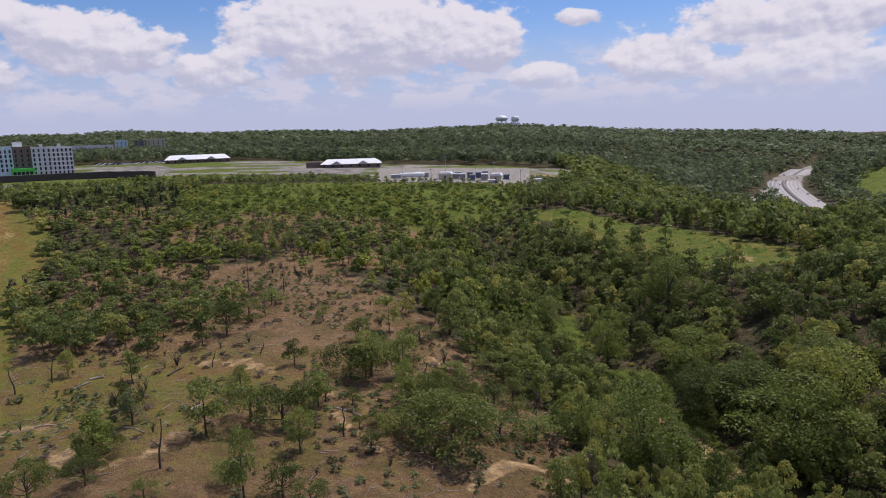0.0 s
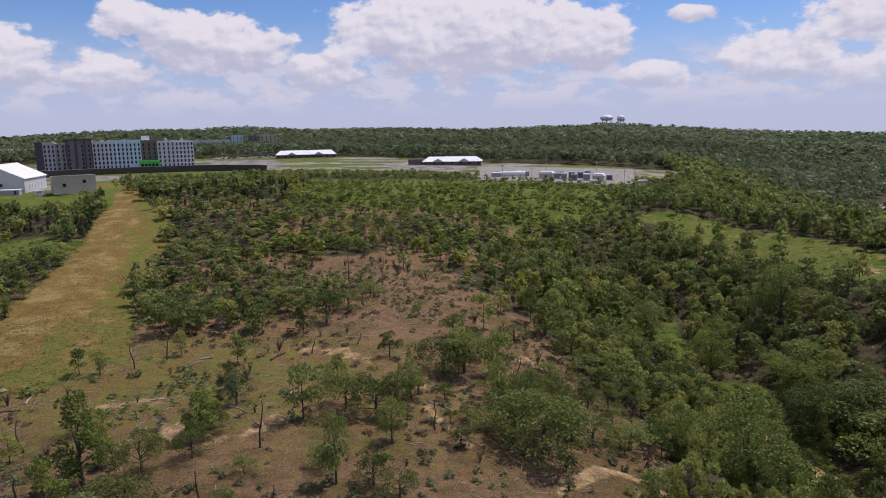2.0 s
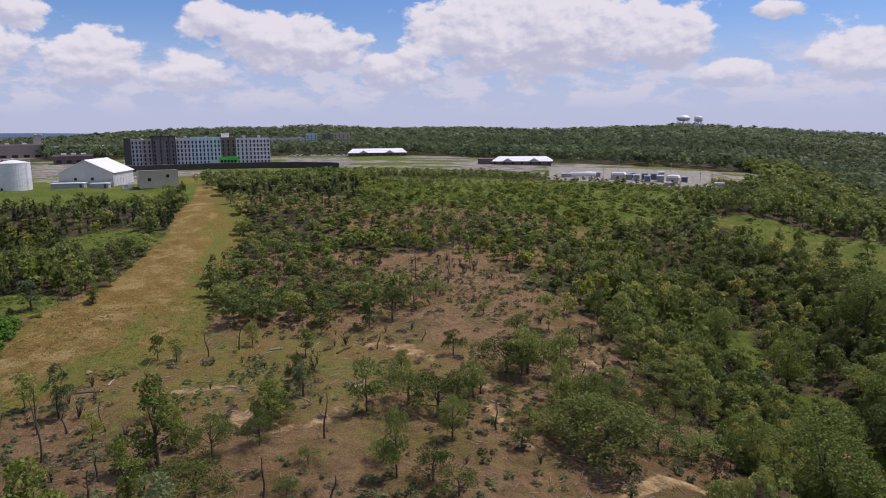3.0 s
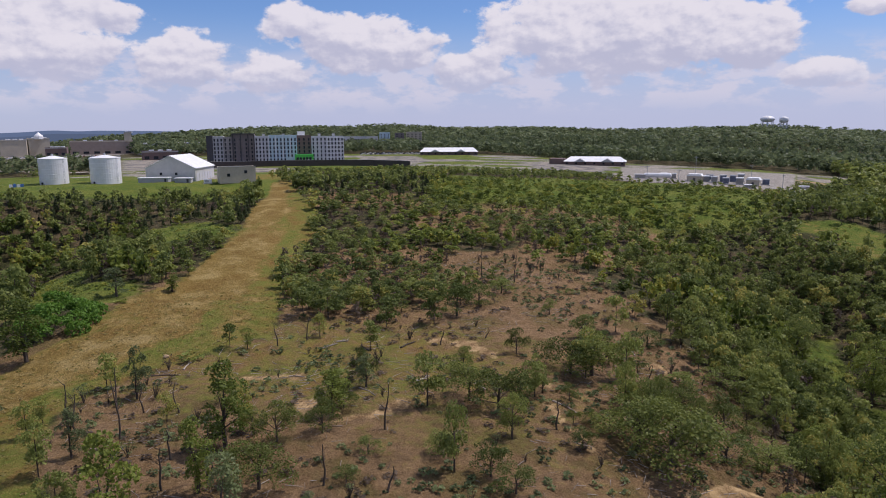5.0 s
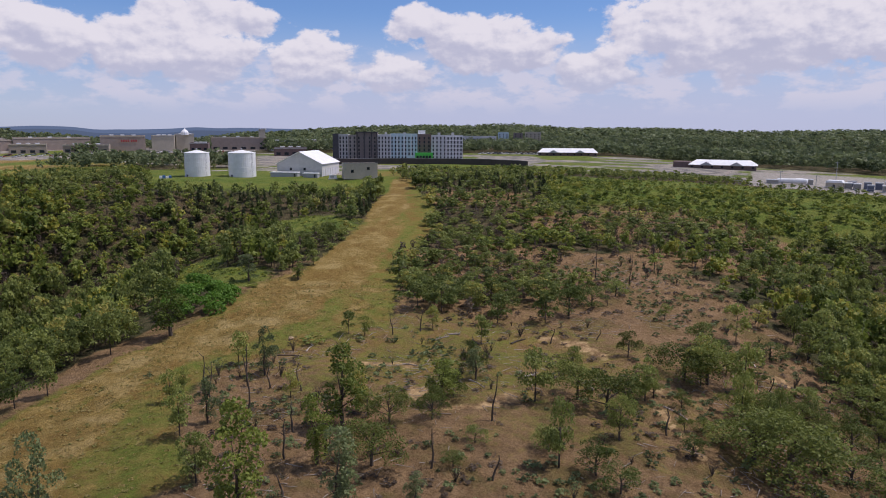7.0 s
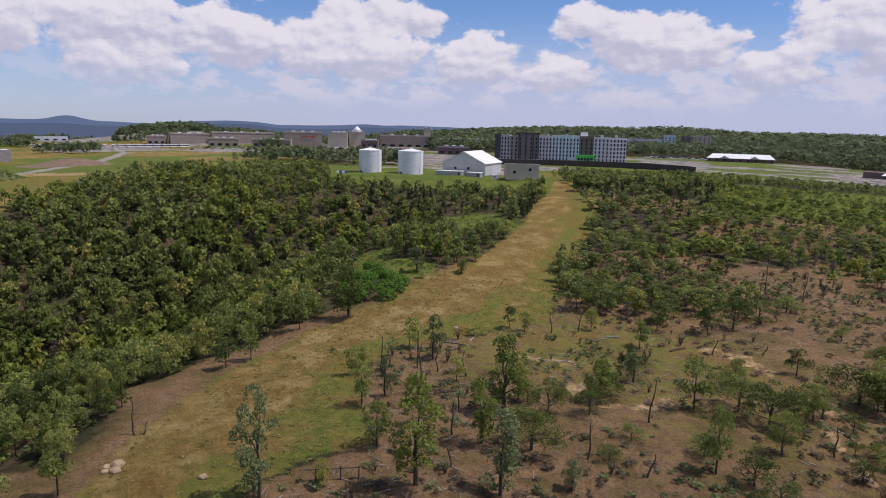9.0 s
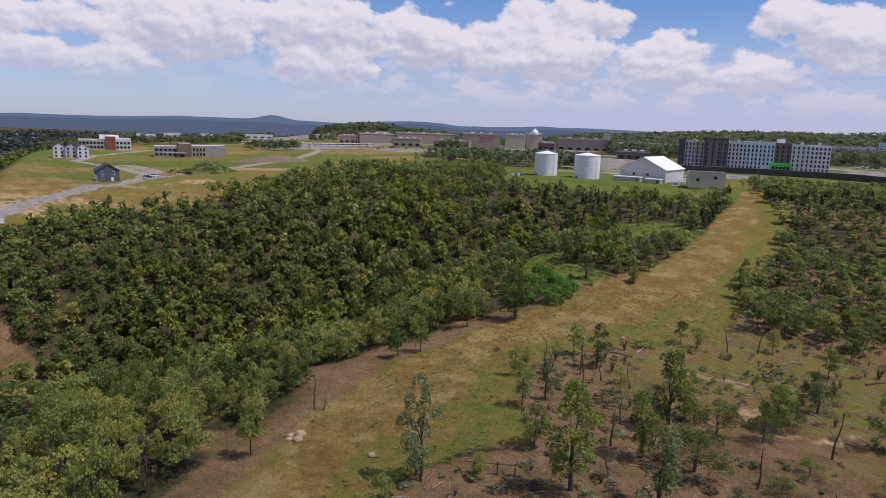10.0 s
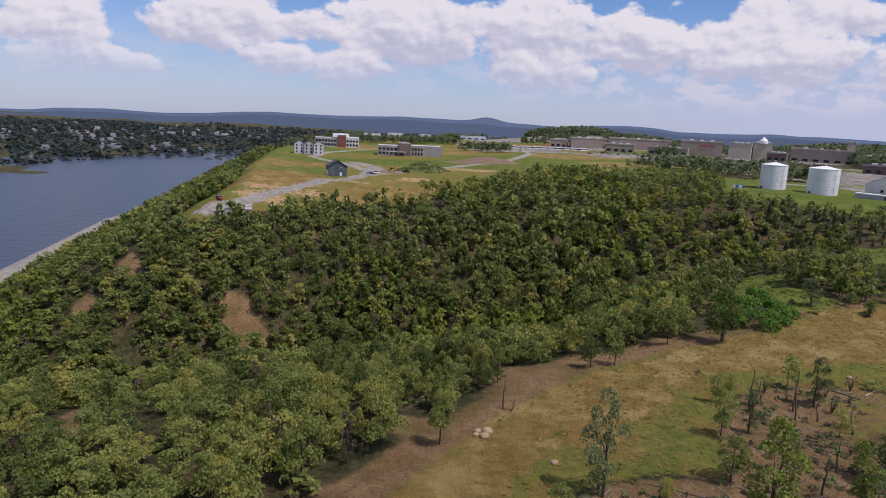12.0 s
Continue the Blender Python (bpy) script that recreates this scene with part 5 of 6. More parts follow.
# ---- the bluff-top field ----
def gable_house():
    x, y = spot(84.5, 370)
    h = thing("house", x, y, 92, "new slate-grey gabled house on bare ground", "house")
    w, eave, apex, deep = 5.0, 5.4, 8.4, 9
    part("wall", prism(bmesh.new(), [(-w, -0.6), (w, -0.6), (w, eave), (0, apex), (-w, eave)], 0, deep), SLATE_SIDING, h)
    for s in (-1, 1):
        part("roof", prism(bmesh.new(), [(s * 0.02, apex + 0.05), (s * (w + 0.5), eave - 0.25), (s * (w + 0.5), eave), (s * 0.02, apex + 0.3)], -0.5, deep + 0.5), DARK_ROOF, h)
    for wx, wz in ((-2.6, 3.4), (2.2, 3.4), (-2.6, 0.9)):
        window(h, wx, -0.03, wz, 1.1, 1.5)
    # white panel on the left wall, sunlight on that side put into colour
    part("garage_wall", boxes((-w - 0.12, -w, 0.5, deep - 0.5, -0.5, 3.0)), WHITE_METAL, h, "lower side wall, coloured white as the lit side")
    part("door", boxes((1.2, 2.3, -0.06, 0, 0, 2.1)), WHITE_METAL, h)


def townhouses():
    for k in range(3):
        x, y = spot(87.2 - 0.78 * k, 558 - 2 * k)
        h = thing("townhouse", x, y, 88, "white and grey three-storey townhouse with gables", "house", "row of townhouses")
        part("wall", prism(bmesh.new(), [(-3.8, -0.6), (3.8, -0.6), (3.8, 8.2), (0, 10.8), (-3.8, 8.2)], 0, 11), PALE_GREY if k != 1 else GREY_PANEL, h)
        for s in (-1, 1):
            part("roof", prism(bmesh.new(), [(s * 0.02, 10.85), (s * 4.2, 7.95), (s * 4.2, 8.2), (s * 0.02, 11.1)], -0.4, 11.4), DARK_ROOF, h)
        for f in range(3):
            for wx in (-2, 1.6):
                window(h, wx, -0.03, 0.9 + 2.6 * f, 1.2, 1.5, 0, True)


def offices():
    x, y = spot(84.0, 690)
    o = thing("office_building", x, y, 84, "white office building with a red brick stair tower", "office")
    block(o, -21, 1, 0, 20, 8.5, CONCRETE)
    block(o, 1, 9, -1.5, 18, 11.5, BRICK)
    block(o, 9, 22, 0, 20, 9.5, PALE_GREY)
    part("upper_floor", boxes((-4, 12, 5, 18, 9.6, 13)), WHITE_METAL, o)
    for f in range(2):
        for k in range(7):
            window(o, -19.5 + 2.9 * k, -0.03, 1.2 + 3.8 * f, 2.3, 2.2, 0, True)
        for k in range(4):
            window(o, 10.6 + 3.1 * k, -0.03, 1.2 + 3.8 * f, 2.2, 2.2, 0, True)
    x, y = spot(78.0, 588)
    o = thing("office_building", x, y, 80, "low grey office building with a dark brick middle", "office")
    block(o, -28, -10, 0, 20, 8.0, WARM_GREY)
    block(o, -10, 0, -2.5, 18, 10.5, DULL_BRICK)
    block(o, 0, 27, -0.5, 20, 8.8, WARM_GREY)
    part("canopy", boxes((-20, -4, -7, -2.5, 3.2, 3.7)), CONCRETE, o)
    for k in range(4):
        part("canopy_post", tubes([((-19 + 4.6 * k, -6.5, -0.4), (-19 + 4.6 * k, -6.5, 3.2), 0.2, 0.2)], 6), CONCRETE, o)
    for f in range(2):
        for k in range(5):
            window(o, -26 + 3.3 * k, -0.03, 1.0 + 3.6 * f, 2.4, 1.9, 0, True)
        for k in range(4):
            window(o, 2 + 2.6 * k, -0.53, 1.0 + 3.8 * f, 1.6, 2.4, 0, True)
    for az, d, wide in ((81.0, 960, 26), (79.0, 1010, 22), (72.5, 1060, 40), (76.5, 1050, 18)):
        x, y = spot(az, d)
        o = thing("depot", x, y, az, "low pale building far across the field", "building", "far low buildings")
        block(o, -wide / 2, wide / 2, 0, 14, 5.5, PALE_GREY, low=-2)
        for k in range(4):
            window(o, -wide / 2 + wide * (k + 0.5) / 4, -0.03, 1.2, wide / 8, 1.8, 0, True)


def mound(name, az, d, rx, ry, tall, material, label, cat):
    x, y = spot(az, d)
    bm = bmesh.new()
    n, m = 26, 9
    rows = []
    for j in range(m):
        k = j / (m - 1)
        rows.append([bm.verts.new((rx * (1 - k) * math.cos(6.2832 * i / n) * (1 + 0.13 * noise.noise(Vector((math.cos(6.2832 * i / n) * 2, math.sin(6.2832 * i / n) * 2, az)))), ry * (1 - k) * math.sin(6.2832 * i / n), tall * (k * k * (3 - 2 * k)) - 0.6 * (1 - k) + 0.5 * noise.noise(Vector((i * 0.7, j * 0.9, d))) * (j > 0))) for i in range(n)])
    for a, b in zip(rows, rows[1:]):
        for i in range(n):
            bm.faces.new((a[i], a[(i + 1) % n], b[(i + 1) % n], b[i]))
    me = mesh_from(name, bm, material)
    ob = new(name, me)
    ob.matrix_basis = pose(x, y, level(x, y), 0, 0, az)
    tagged(ob, label, cat)
    return ob


def excavator(az, d):
    x, y = spot(az, d)
    e = thing("excavator", x, y, 40, "yellow tracked excavator on bare soil", "excavator")
    for s in (-1.2, 0.7):
        part("track", boxes((-2, 2, s, s + 0.6, 0, 0.9)), RUBBER, e)
    part("house", boxes((-1.8, 1.4, -1.2, 1.2, 0.95, 2.0)), YELLOW_PAINT, e)
    part("cab", boxes((0.2, 1.4, -1.2, 0, 2.0, 3.0)), GLASS, e)
    part("boom", tubes([((1.2, 0.3, 1.8), (3.6, 0.3, 4.2), 0.3, 0.22), ((3.6, 0.3, 4.2), (5.2, 0.3, 2.0), 0.22, 0.15)], 6), YELLOW_PAINT, e)
    part("bucket", boxes((4.9, 5.6, -0.2, 0.8, 1.2, 2.0)), CHARCOAL, e)


def pad_yard():
    for k, (az, d) in enumerate(((93.8, 282), (93.0, 283), (92.2, 284))):
        x, y = spot(az, d)
        s = thing("equipment_skid", x, y, 95, "grey fenced equipment skid on a gravel pad", "equipment", "equipment on the gravel pad")
        part("base", boxes((-1.6, 1.6, -1, 1, -0.2, 0.3)), CONCRETE, s)
        part("unit", boxes((-1.3, 1.3, -0.7, 0.7, 0.3, 1.5)), (STEEL, GREY_PANEL, WHITE_METAL)[k], s)
        part("pipework", tubes([((-1.5, -0.9, 0.3), (-1.5, -0.9, 1.8), 0.07, 0.07), ((-1.5, -0.9, 1.8), (1.5, -0.9, 1.8), 0.07, 0.07), ((1.5, -0.9, 1.8), (1.5, -0.9, 0.3), 0.07, 0.07)], 6), STEEL, s)
    f = thing("pad_fence", *spot(93, 279), 93, "low metal fence round the gravel pad", "fence")
    for k in range(9):
        part("post", tubes([((-6 + 1.5 * k, 0, -0.6), (-6 + 1.5 * k, 0, 1.3), 0.05, 0.05)], 5), STEEL, f)
    for h in (0.5, 1.2):
        part("rail", tubes([((-6, 0, h), (6, 0, h), 0.04, 0.04)], 5), STEEL, f)
    for k, (az, d) in enumerate(((94.4, 296), (81.7, 384), (81.2, 386), (81.9, 378), (78.6, 412))):
        x, y = spot(az, d)
        park(x, y, 20 + 50 * k, (3, 2, 0, 1, 2)[k], "vehicles on the building site")


def water():
    bm = bmesh.new()
    v = [bm.verts.new(p) for p in ((900, -1900, 0), (900, -300, 0), (-120, -140, 0), (-420, -110, 0), (-1400, 160, 0), (-3800, 1700, 0), (-4600, 700, 0), (-1800, -1500, 0))]
    bm.faces.new(v)
    if bm.faces[:][0].normal.z < 0:
        bmesh.ops.reverse_faces(bm, faces=bm.faces)
    m = bpy.data.materials.new("river_water")
    m.use_nodes = True
    t = m.node_tree
    p = t.nodes["Principled BSDF"]
    p.inputs["Base Color"].default_value, p.inputs["Roughness"].default_value, p.inputs["IOR"].default_value = (0.045, 0.052, 0.065, 1), 0.3, 1.33
    where = t.nodes.new("ShaderNodeNewGeometry").outputs["Position"]
    n = t.nodes.new("ShaderNodeTexNoise")
    t.links.new(where, n.inputs["Vector"])
    n.inputs["Scale"].default_value, n.inputs["Detail"].default_value = 0.12, 6
    b = t.nodes.new("ShaderNodeBump")
    b.inputs["Strength"].default_value, b.inputs["Distance"].default_value = 0.8, 1.0
    t.links.new(n.outputs[0], b.inputs["Height"]), t.links.new(b.outputs[0], p.inputs["Normal"])
    ob = new("water", mesh_from("water", bm, m))
    ob.location.z = -75
    tagged(ob, "wide calm grey river below the bluff", "river", kind="structure")


def far_town():
    gen = np.random.default_rng(21)
    verts, faces = [], []
    cube = np.array([(0, 0, 0), (1, 0, 0), (1, 1, 0), (0, 1, 0), (0, 0, 1), (1, 0, 1), (1, 1, 1), (0, 1, 1), (0, 0.5, 1.45), (1, 0.5, 1.45)])
    quads = np.array([(0, 1, 5, 4), (1, 2, 6, 5), (2, 3, 7, 6), (3, 0, 4, 7), (4, 5, 9, 8), (6, 7, 8, 9), (4, 8, 7, 7), (5, 6, 9, 9)])
    az, d = gen.uniform(64, 112, 400), 1000 + 2200 * gen.uniform(0, 1, 400)
    x, y = -d * np.sin(np.radians(az)), d * np.cos(np.radians(az))
    z = zones(x, y)
    keep = (z["beyond"] > 0.8) & (vnoise(x, y, 240, 41) > 0.0)
    x, y = x[keep], y[keep]
    h = height(x, y)
    n = 0
    for k in range(len(x)):
        s = gen.uniform(8, 16) * (2.5 if gen.uniform() < 0.05 else 1)
        a = gen.uniform(0, 3.14)
        c = cube * (s, s * 0.7, gen.uniform(6, 10))
        rot = np.stack([c[:, 0] * math.cos(a) - c[:, 1] * math.sin(a) + x[k], c[:, 0] * math.sin(a) + c[:, 1] * math.cos(a) + y[k], c[:, 2] + h[k] + 3], -1)
        verts.append(rot), faces.append(quads[:6] + n)
        n += 10
    ob = new("far_town", mesh_of("far_town", np.concatenate(verts), np.concatenate(faces), TOWN_WALL))
    tagged(ob, "pale houses of a town across the river", "town", kind="stuff")


def far_ridges():
    for k, (d, base, rise, haze_tone) in enumerate(((3900, -70, 0.0, (0.045, 0.068, 0.130)), (4700, -70, 0.25, (0.070, 0.105, 0.195)))):
        m = bpy.data.materials.new("far_ridge_haze")
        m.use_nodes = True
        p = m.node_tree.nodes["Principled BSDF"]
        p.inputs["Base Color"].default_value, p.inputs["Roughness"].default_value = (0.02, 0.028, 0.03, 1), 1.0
        # blue distance haze is put into the ridges as a faint glow
        p.inputs["Emission Color"].default_value, p.inputs["Emission Strength"].default_value = (*haze_tone, 1), 1.0
        turns = np.radians(np.arange(-60, 150, 0.2))
        deg = np.degrees(turns)
        el = np.interp(deg, (-60, -30, 0, 30, 60, 80, 95, 110, 150), (-1.5, -1.3, -0.5, -0.1, -0.05, -0.2, -0.6, -0.95, -1.2)) - (0.25 if k == 0 else 0.0)
        el = el + 0.16 * vnoise(deg, deg * 0 + k, 6, 51) + 0.06 * vnoise(deg, deg * 0 + k, 1.7, 52) + (0.3 * np.exp(-((deg - 71.0) / 1.3) ** 2) if k == 1 else 0)
        top = 34 + d * np.tan(np.radians(el))
        x, y = -d * np.sin(turns), d * np.cos(turns)
        n = len(turns)
        v = np.concatenate([np.stack([x, y, np.full(n, -140.0)], -1), np.stack([x * 1.01, y * 1.01, top], -1), np.stack([x * 1.03, y * 1.03, np.full(n, -140.0)], -1)])
        i = np.arange(n - 1)
        f = np.concatenate([np.stack([i, i + 1, i + 1 + n, i + n], -1), np.stack([i + n, i + 1 + n, i + 1 + 2 * n, i + 2 * n], -1)])
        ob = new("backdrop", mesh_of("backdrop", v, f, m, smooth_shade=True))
        tagged(ob, "wooded ridges on the horizon, glowing blue for haze", "hills", kind="structure")


def ribbon(name, line, low, high, z, material, label, category):
    """A strip that follows a course between two sideways offsets."""
    pts = [Vector((a, b, 0)) for a, b in line]
    path = []
    for k in range(1, len(pts) - 2):
        p0, p1, p2, p3 = pts[k - 1:k + 3]
        for j in range(8):
            u = j / 8
            path.append(0.5 * ((2 * p1) + (p2 - p0) * u + (2 * p0 - 5 * p1 + 4 * p2 - p3) * u * u + (3 * p1 - p0 - 3 * p2 + p3) * u ** 3))
    v, f = [], []
    for k, p in enumerate(path):
        t = (path[min(k + 1, len(path) - 1)] - path[max(k - 1, 0)]).normalized()
        side = Vector((-t.y, t.x, 0))
        for o, drop in ((low, -0.5), (low, 0), (high, 0), (high, -0.5)):
            v.append(tuple(p + side * o + Vector((0, 0, z + drop))))
    for k in range(len(path) - 1):
        for j in range(3):
            a = 4 * k + j
            f.append((a, a + 1, a + 5, a + 4))
    ob = new(name, mesh_of(name, v, f, material))
    tagged(ob, label, category, kind="structure")


def highway():
    ribbon("road", HIGHWAY, -16.5, 16.5, -37.55, PALE_ROAD, "pale concrete divided highway curving through the valley", "highway")
    for k, o in enumerate((-15.0, -11.2, -7.4, -3.4, 3.2, 7.2, 11.0, 14.8)):
        ribbon("lane_line", HIGHWAY, o, o + 0.25, -37.53, WHITE_METAL, "white painted lane line", "road marking")
    ribbon("median_strip", HIGHWAY, -2.4, 2.4, -37.5, DULL_MEDIAN, "darker median strip of the highway", "median")
    ribbon("median_barrier", HIGHWAY, -0.3, 0.3, -36.6, CONCRETE, "low concrete barrier along the median", "barrier")


highway()
hotel()
for sx, sy, sr, sh in ((*spot(49.2, 398), 6.6, 12.6), (*spot(45.8, 393), 7.3, 12.8)):
    storage_tank(sx, sy, sr, sh)
barn()
long_lodge(19.3, 700, 29, 19.3, 7.4, False)
long_lodge(7.4, 548, 23, 4, 6.6, True)
retaining_wall()
substation()
water_tower(*spot(-5.1, 1640), 30, 14, 43, True)
water_tower(*spot(-6.2, 1660), 18, 13, 42, False)
shopping_centre()
hillside_flats()
gable_house()
townhouses()
offices()
mound("green_mound", 77.0, 425, 19, 12, 6.5, GREEN_SOIL, "weed-covered green earth mound", "mound")
mound("earth_bank", 71.5, 520, 36, 14, 5.0, SOIL, "long bank of bare grey soil", "earth bank")
mound("soil_heap", 80.2, 402, 16, 7, 1.6, SOIL, "low heap of dug brown soil", "soil heap")

def tarp_stack():
    x, y = spot(51.6, 384)
    s = thing("tarp_stack", x, y, 50, "stack of blue wrapped bundles on the grass", "bundles")
    for k, (bx, by, h) in enumerate(((-2.2, 0, 1.3), (-0.6, 0.3, 1.6), (1.0, -0.1, 1.2), (2.4, 0.3, 1.4))):
        part("bundle", boxes((bx - 0.7, bx + 0.7, by - 0.9, by + 0.9, 0, h * 0.9), (bx - 0.6, bx + 0.6, by - 0.8, by + 0.8, h * 0.9, h)), TARP_BLUE if k % 2 else WHITE_METAL, s)


tarp_stack()
excavator(79.9, 410)
pad_yard()
lots()
coaches()
water()
far_town()
far_ridges()

# ---- single trees, snags and logs of the knoll ----
def tree_model(name, kind, tall, wide, leaves, size, leaf, label, category, group, seed, sparse=0.0):
    gen = np.random.default_rng(seed)
    c, r = crown_shape(gen, kind)
    c, r = c * (wide, wide, tall), r * wide
    v, f = leaf_cloud(c, r, leaves, size, gen, 0.85 * min(1.3, tall / wide), 4, 1.0)
    t = new(name)
    tagged(t, label, category, group)
    rows, top = [], (0.02 * tall, 0.03 * tall, tall * 0.55)
    rows.append(((0, 0, -0.5), (0.01 * tall, -0.01 * tall, tall * 0.3), 0.022 * tall + 0.04, 0.017 * tall + 0.02))
    rows.append(((0.01 * tall, -0.01 * tall, tall * 0.3), top, 0.017 * tall + 0.02, 0.010 * tall + 0.01))
    part("trunk", tubes(rows, 6), BARK, t)
    for p in c[::max(1, len(c) // 6)]:
        low = Vector((0.01 * tall, 0, min(max(p[2] * 0.55, tall * 0.12), tall * 0.52)))
        part("limb", tubes([(low, Vector(p), 0.009 * tall + 0.01, 0.012)], 6), BARK, t)
    me = mesh_of("crown", v, f, leaf)
    crown = new("crown", me)
    crown.parent = t
    return t


def snag_model(tall, seed, charred):
    r = random.Random(seed)
    s = new("dead_tree")
    tagged(s, "charred dead tree trunk with broken branch stubs" if charred else "grey leafless dead tree with broken branches", "dead tree", "standing dead trees")
    rows, p = [], Vector((0, 0, -0.4))
    n = 5
    for k in range(n):
        q = p + Vector((r.uniform(-0.05, 0.05) * tall, r.uniform(-0.05, 0.05) * tall, tall / n))
        rows.append((p, q, 0.14 * (1 - k / (n + 1.5)) + 0.02, 0.14 * (1 - (k + 1) / (n + 1.5)) + 0.02))
        p = q
    part("trunk", tubes(rows, 7), CHARRED if charred else BARK, s)
    for k in range(r.randint(3, 6)):
        z = tall * r.uniform(0.35, 0.9)
        a, out = r.uniform(0, 6.28), tall * r.uniform(0.08, 0.22)
        mid = Vector((math.cos(a) * out * 0.5, math.sin(a) * out * 0.5, z + out * 0.4))
        part("branch", tubes([((0, 0, z), mid, 0.05, 0.035), (mid, mid + Vector((math.cos(a + 0.5) * out * 0.5, math.sin(a + 0.5) * out * 0.5, out * 0.6)), 0.035, 0.012)], 5), CHARRED if charred else BARK, s)
    return s


def brush_model(seed, leafy):
    """A twiggy half-dead shrub, about two metres high."""
    r = random.Random(seed)
    s = new("dead_shrub")
    tagged(s, "half-dead twiggy shrub with thin upright stems", "shrub", "twiggy shrubs on the knoll")
    rows = []
    for k in range(16):
        a, lean = r.uniform(0, 6.28), r.uniform(0.1, 0.75)
        p = Vector((0, 0, -0.1))
        q = Vector((math.cos(a) * lean * 0.6, math.sin(a) * lean * 0.6, r.uniform(0.7, 1.2)))
        e = q + Vector((math.cos(a + r.uniform(-1, 1)) * lean * 0.7, math.sin(a + r.uniform(-1, 1)) * lean * 0.7, r.uniform(0.4, 1.0)))
        rows += [(p, q, 0.035, 0.022), (q, e, 0.022, 0.008)]
    part("branchwork", tubes(rows, 4), CHARRED, s)
    gen = np.random.default_rng(seed)
    c = np.stack([gen.uniform(-0.7, 0.7, 7), gen.uniform(-0.7, 0.7, 7), gen.uniform(0.6, 1.8, 7)], -1)
    v, f = leaf_cloud(c, np.full(7, 0.4), leafy, 0.2, gen)
    leaves = new("foliage", mesh_of("foliage", v, f, LEAF_DUSTY if leafy > 60 else DRY_TWIG))
    leaves.parent = s
    return s


def put(model, used, x, y, tall, wide, base_tall, base_wide):
    """The first use moves the model itself, later ones copy it."""
    m = pose(x, y, level(x, y), 0, 0, random.uniform(0, 360)) @ Matrix.Diagonal((wide / base_wide, wide / base_wide, tall / base_tall, 1))
    if model not in used:
        used.add(model)
        model.matrix_basis = m
    else:
        copy_thing(model, m)


KNOLL_OAKS = [
    (-78.5, 108.2, 4.1, 3.7), (-49.5, 100.3, 5.9, 4.1), (-48.4, 87.0, 4.9, 4.5), (-46.2, 87.1, 4.4, 4.0), (-29.2, 96.1, 7.2, 8.1), (-24.3, 95.0, 8.4, 8.8),
    (-20.0, 86.6, 8.5, 8.1), (-35.3, 111.6, 5.1, 6.2), (-13.1, 95.6, 3.5, 2.6), (-28.8, 124.5, 7.8, 6.1), (-17.6, 119.5, 6.3, 7.4), (-13.9, 121.4, 7.0, 7.5),
    (-11.8, 129.0, 4.5, 5.6), (-7.8, 110.6, 5.9, 7.9), (-3.3, 107.7, 6.7, 8.6), (-7.9, 96.0, 5.2, 6.9), (-3.8, 93.1, 6.8, 8.5), (0.7, 91.3, 7.5, 9.2),
    (4.2, 109.4, 5.9, 5.9), (12.0, 118.4, 5.3, 7.4), (-49.7, 74.5, 7.0, 7.4), (-54.4, 75.8, 5.9, 5.1), (-44.6, 63.1, 5.8, 5.8), (-44.9, 78.4, 3.7, 3.3),
]
KNOLL_SMALL = [
    (-19.9, 75.6, 5.1, 5.1), (-16.1, 73.0, 4.2, 5.0), (-27.3, 78.6, 3.8, 4.6), (-28.6, 156.0, 4.1, 3.8), (-18.4, 140.7, 5.5, 5.5), (7.8, 97.7, 5.3, 7.1),
    (13.6, 99.3, 6.4, 7.3), (1.8, 125.7, 4.4, 5.5), (-10.6, 88.1, 3.2, 3.6), (-36.2, 75.0, 2.7, 3.1), (-35.5, 67.6, 3.2, 2.9), (-66.0, 84.5, 4.3, 4.8),
    (-19.8, 105.9, 3.8, 3.8), (8.1, 132.9, 5.8, 7.0), (-5.8, 145.5, 5.0, 7.5), (-14.1, 138.4, 4.2, 6.0), (-47.9, 145.1, 7.9, 7.9), (-46.3, 157.6, 6.3, 6.3), (-43.6, 168.2, 5.9, 6.6),
]
YOUNG_TREES = [
    (-60.1, 31.1, 12.7, 5.4), (-48.8, 45.4, 13.4, 7.6), (-40.9, 51.7, 10.1, 5.8), (-50.8, 60.0, 9.0, 5.3), (-80.8, 82.0, 6.6, 4.6), (-55.3, 71.0, 8.6, 5.9),
    (-47.4, 97.1, 5.4, 4.4), (-57.2, 38.0, 3.7, 2.6), (-72.1, 61.7, 5.1, 3.7), (-119.4, 93.5, 9.0, 8.3), (-134.1, 131.2, 7.0, 7.5), (-125.7, 141.6, 5.0, 5.9),
    (-35.2, 58.3, 3.0, 3.3), (-47.2, 85.4, 4.8, 4.8),
]
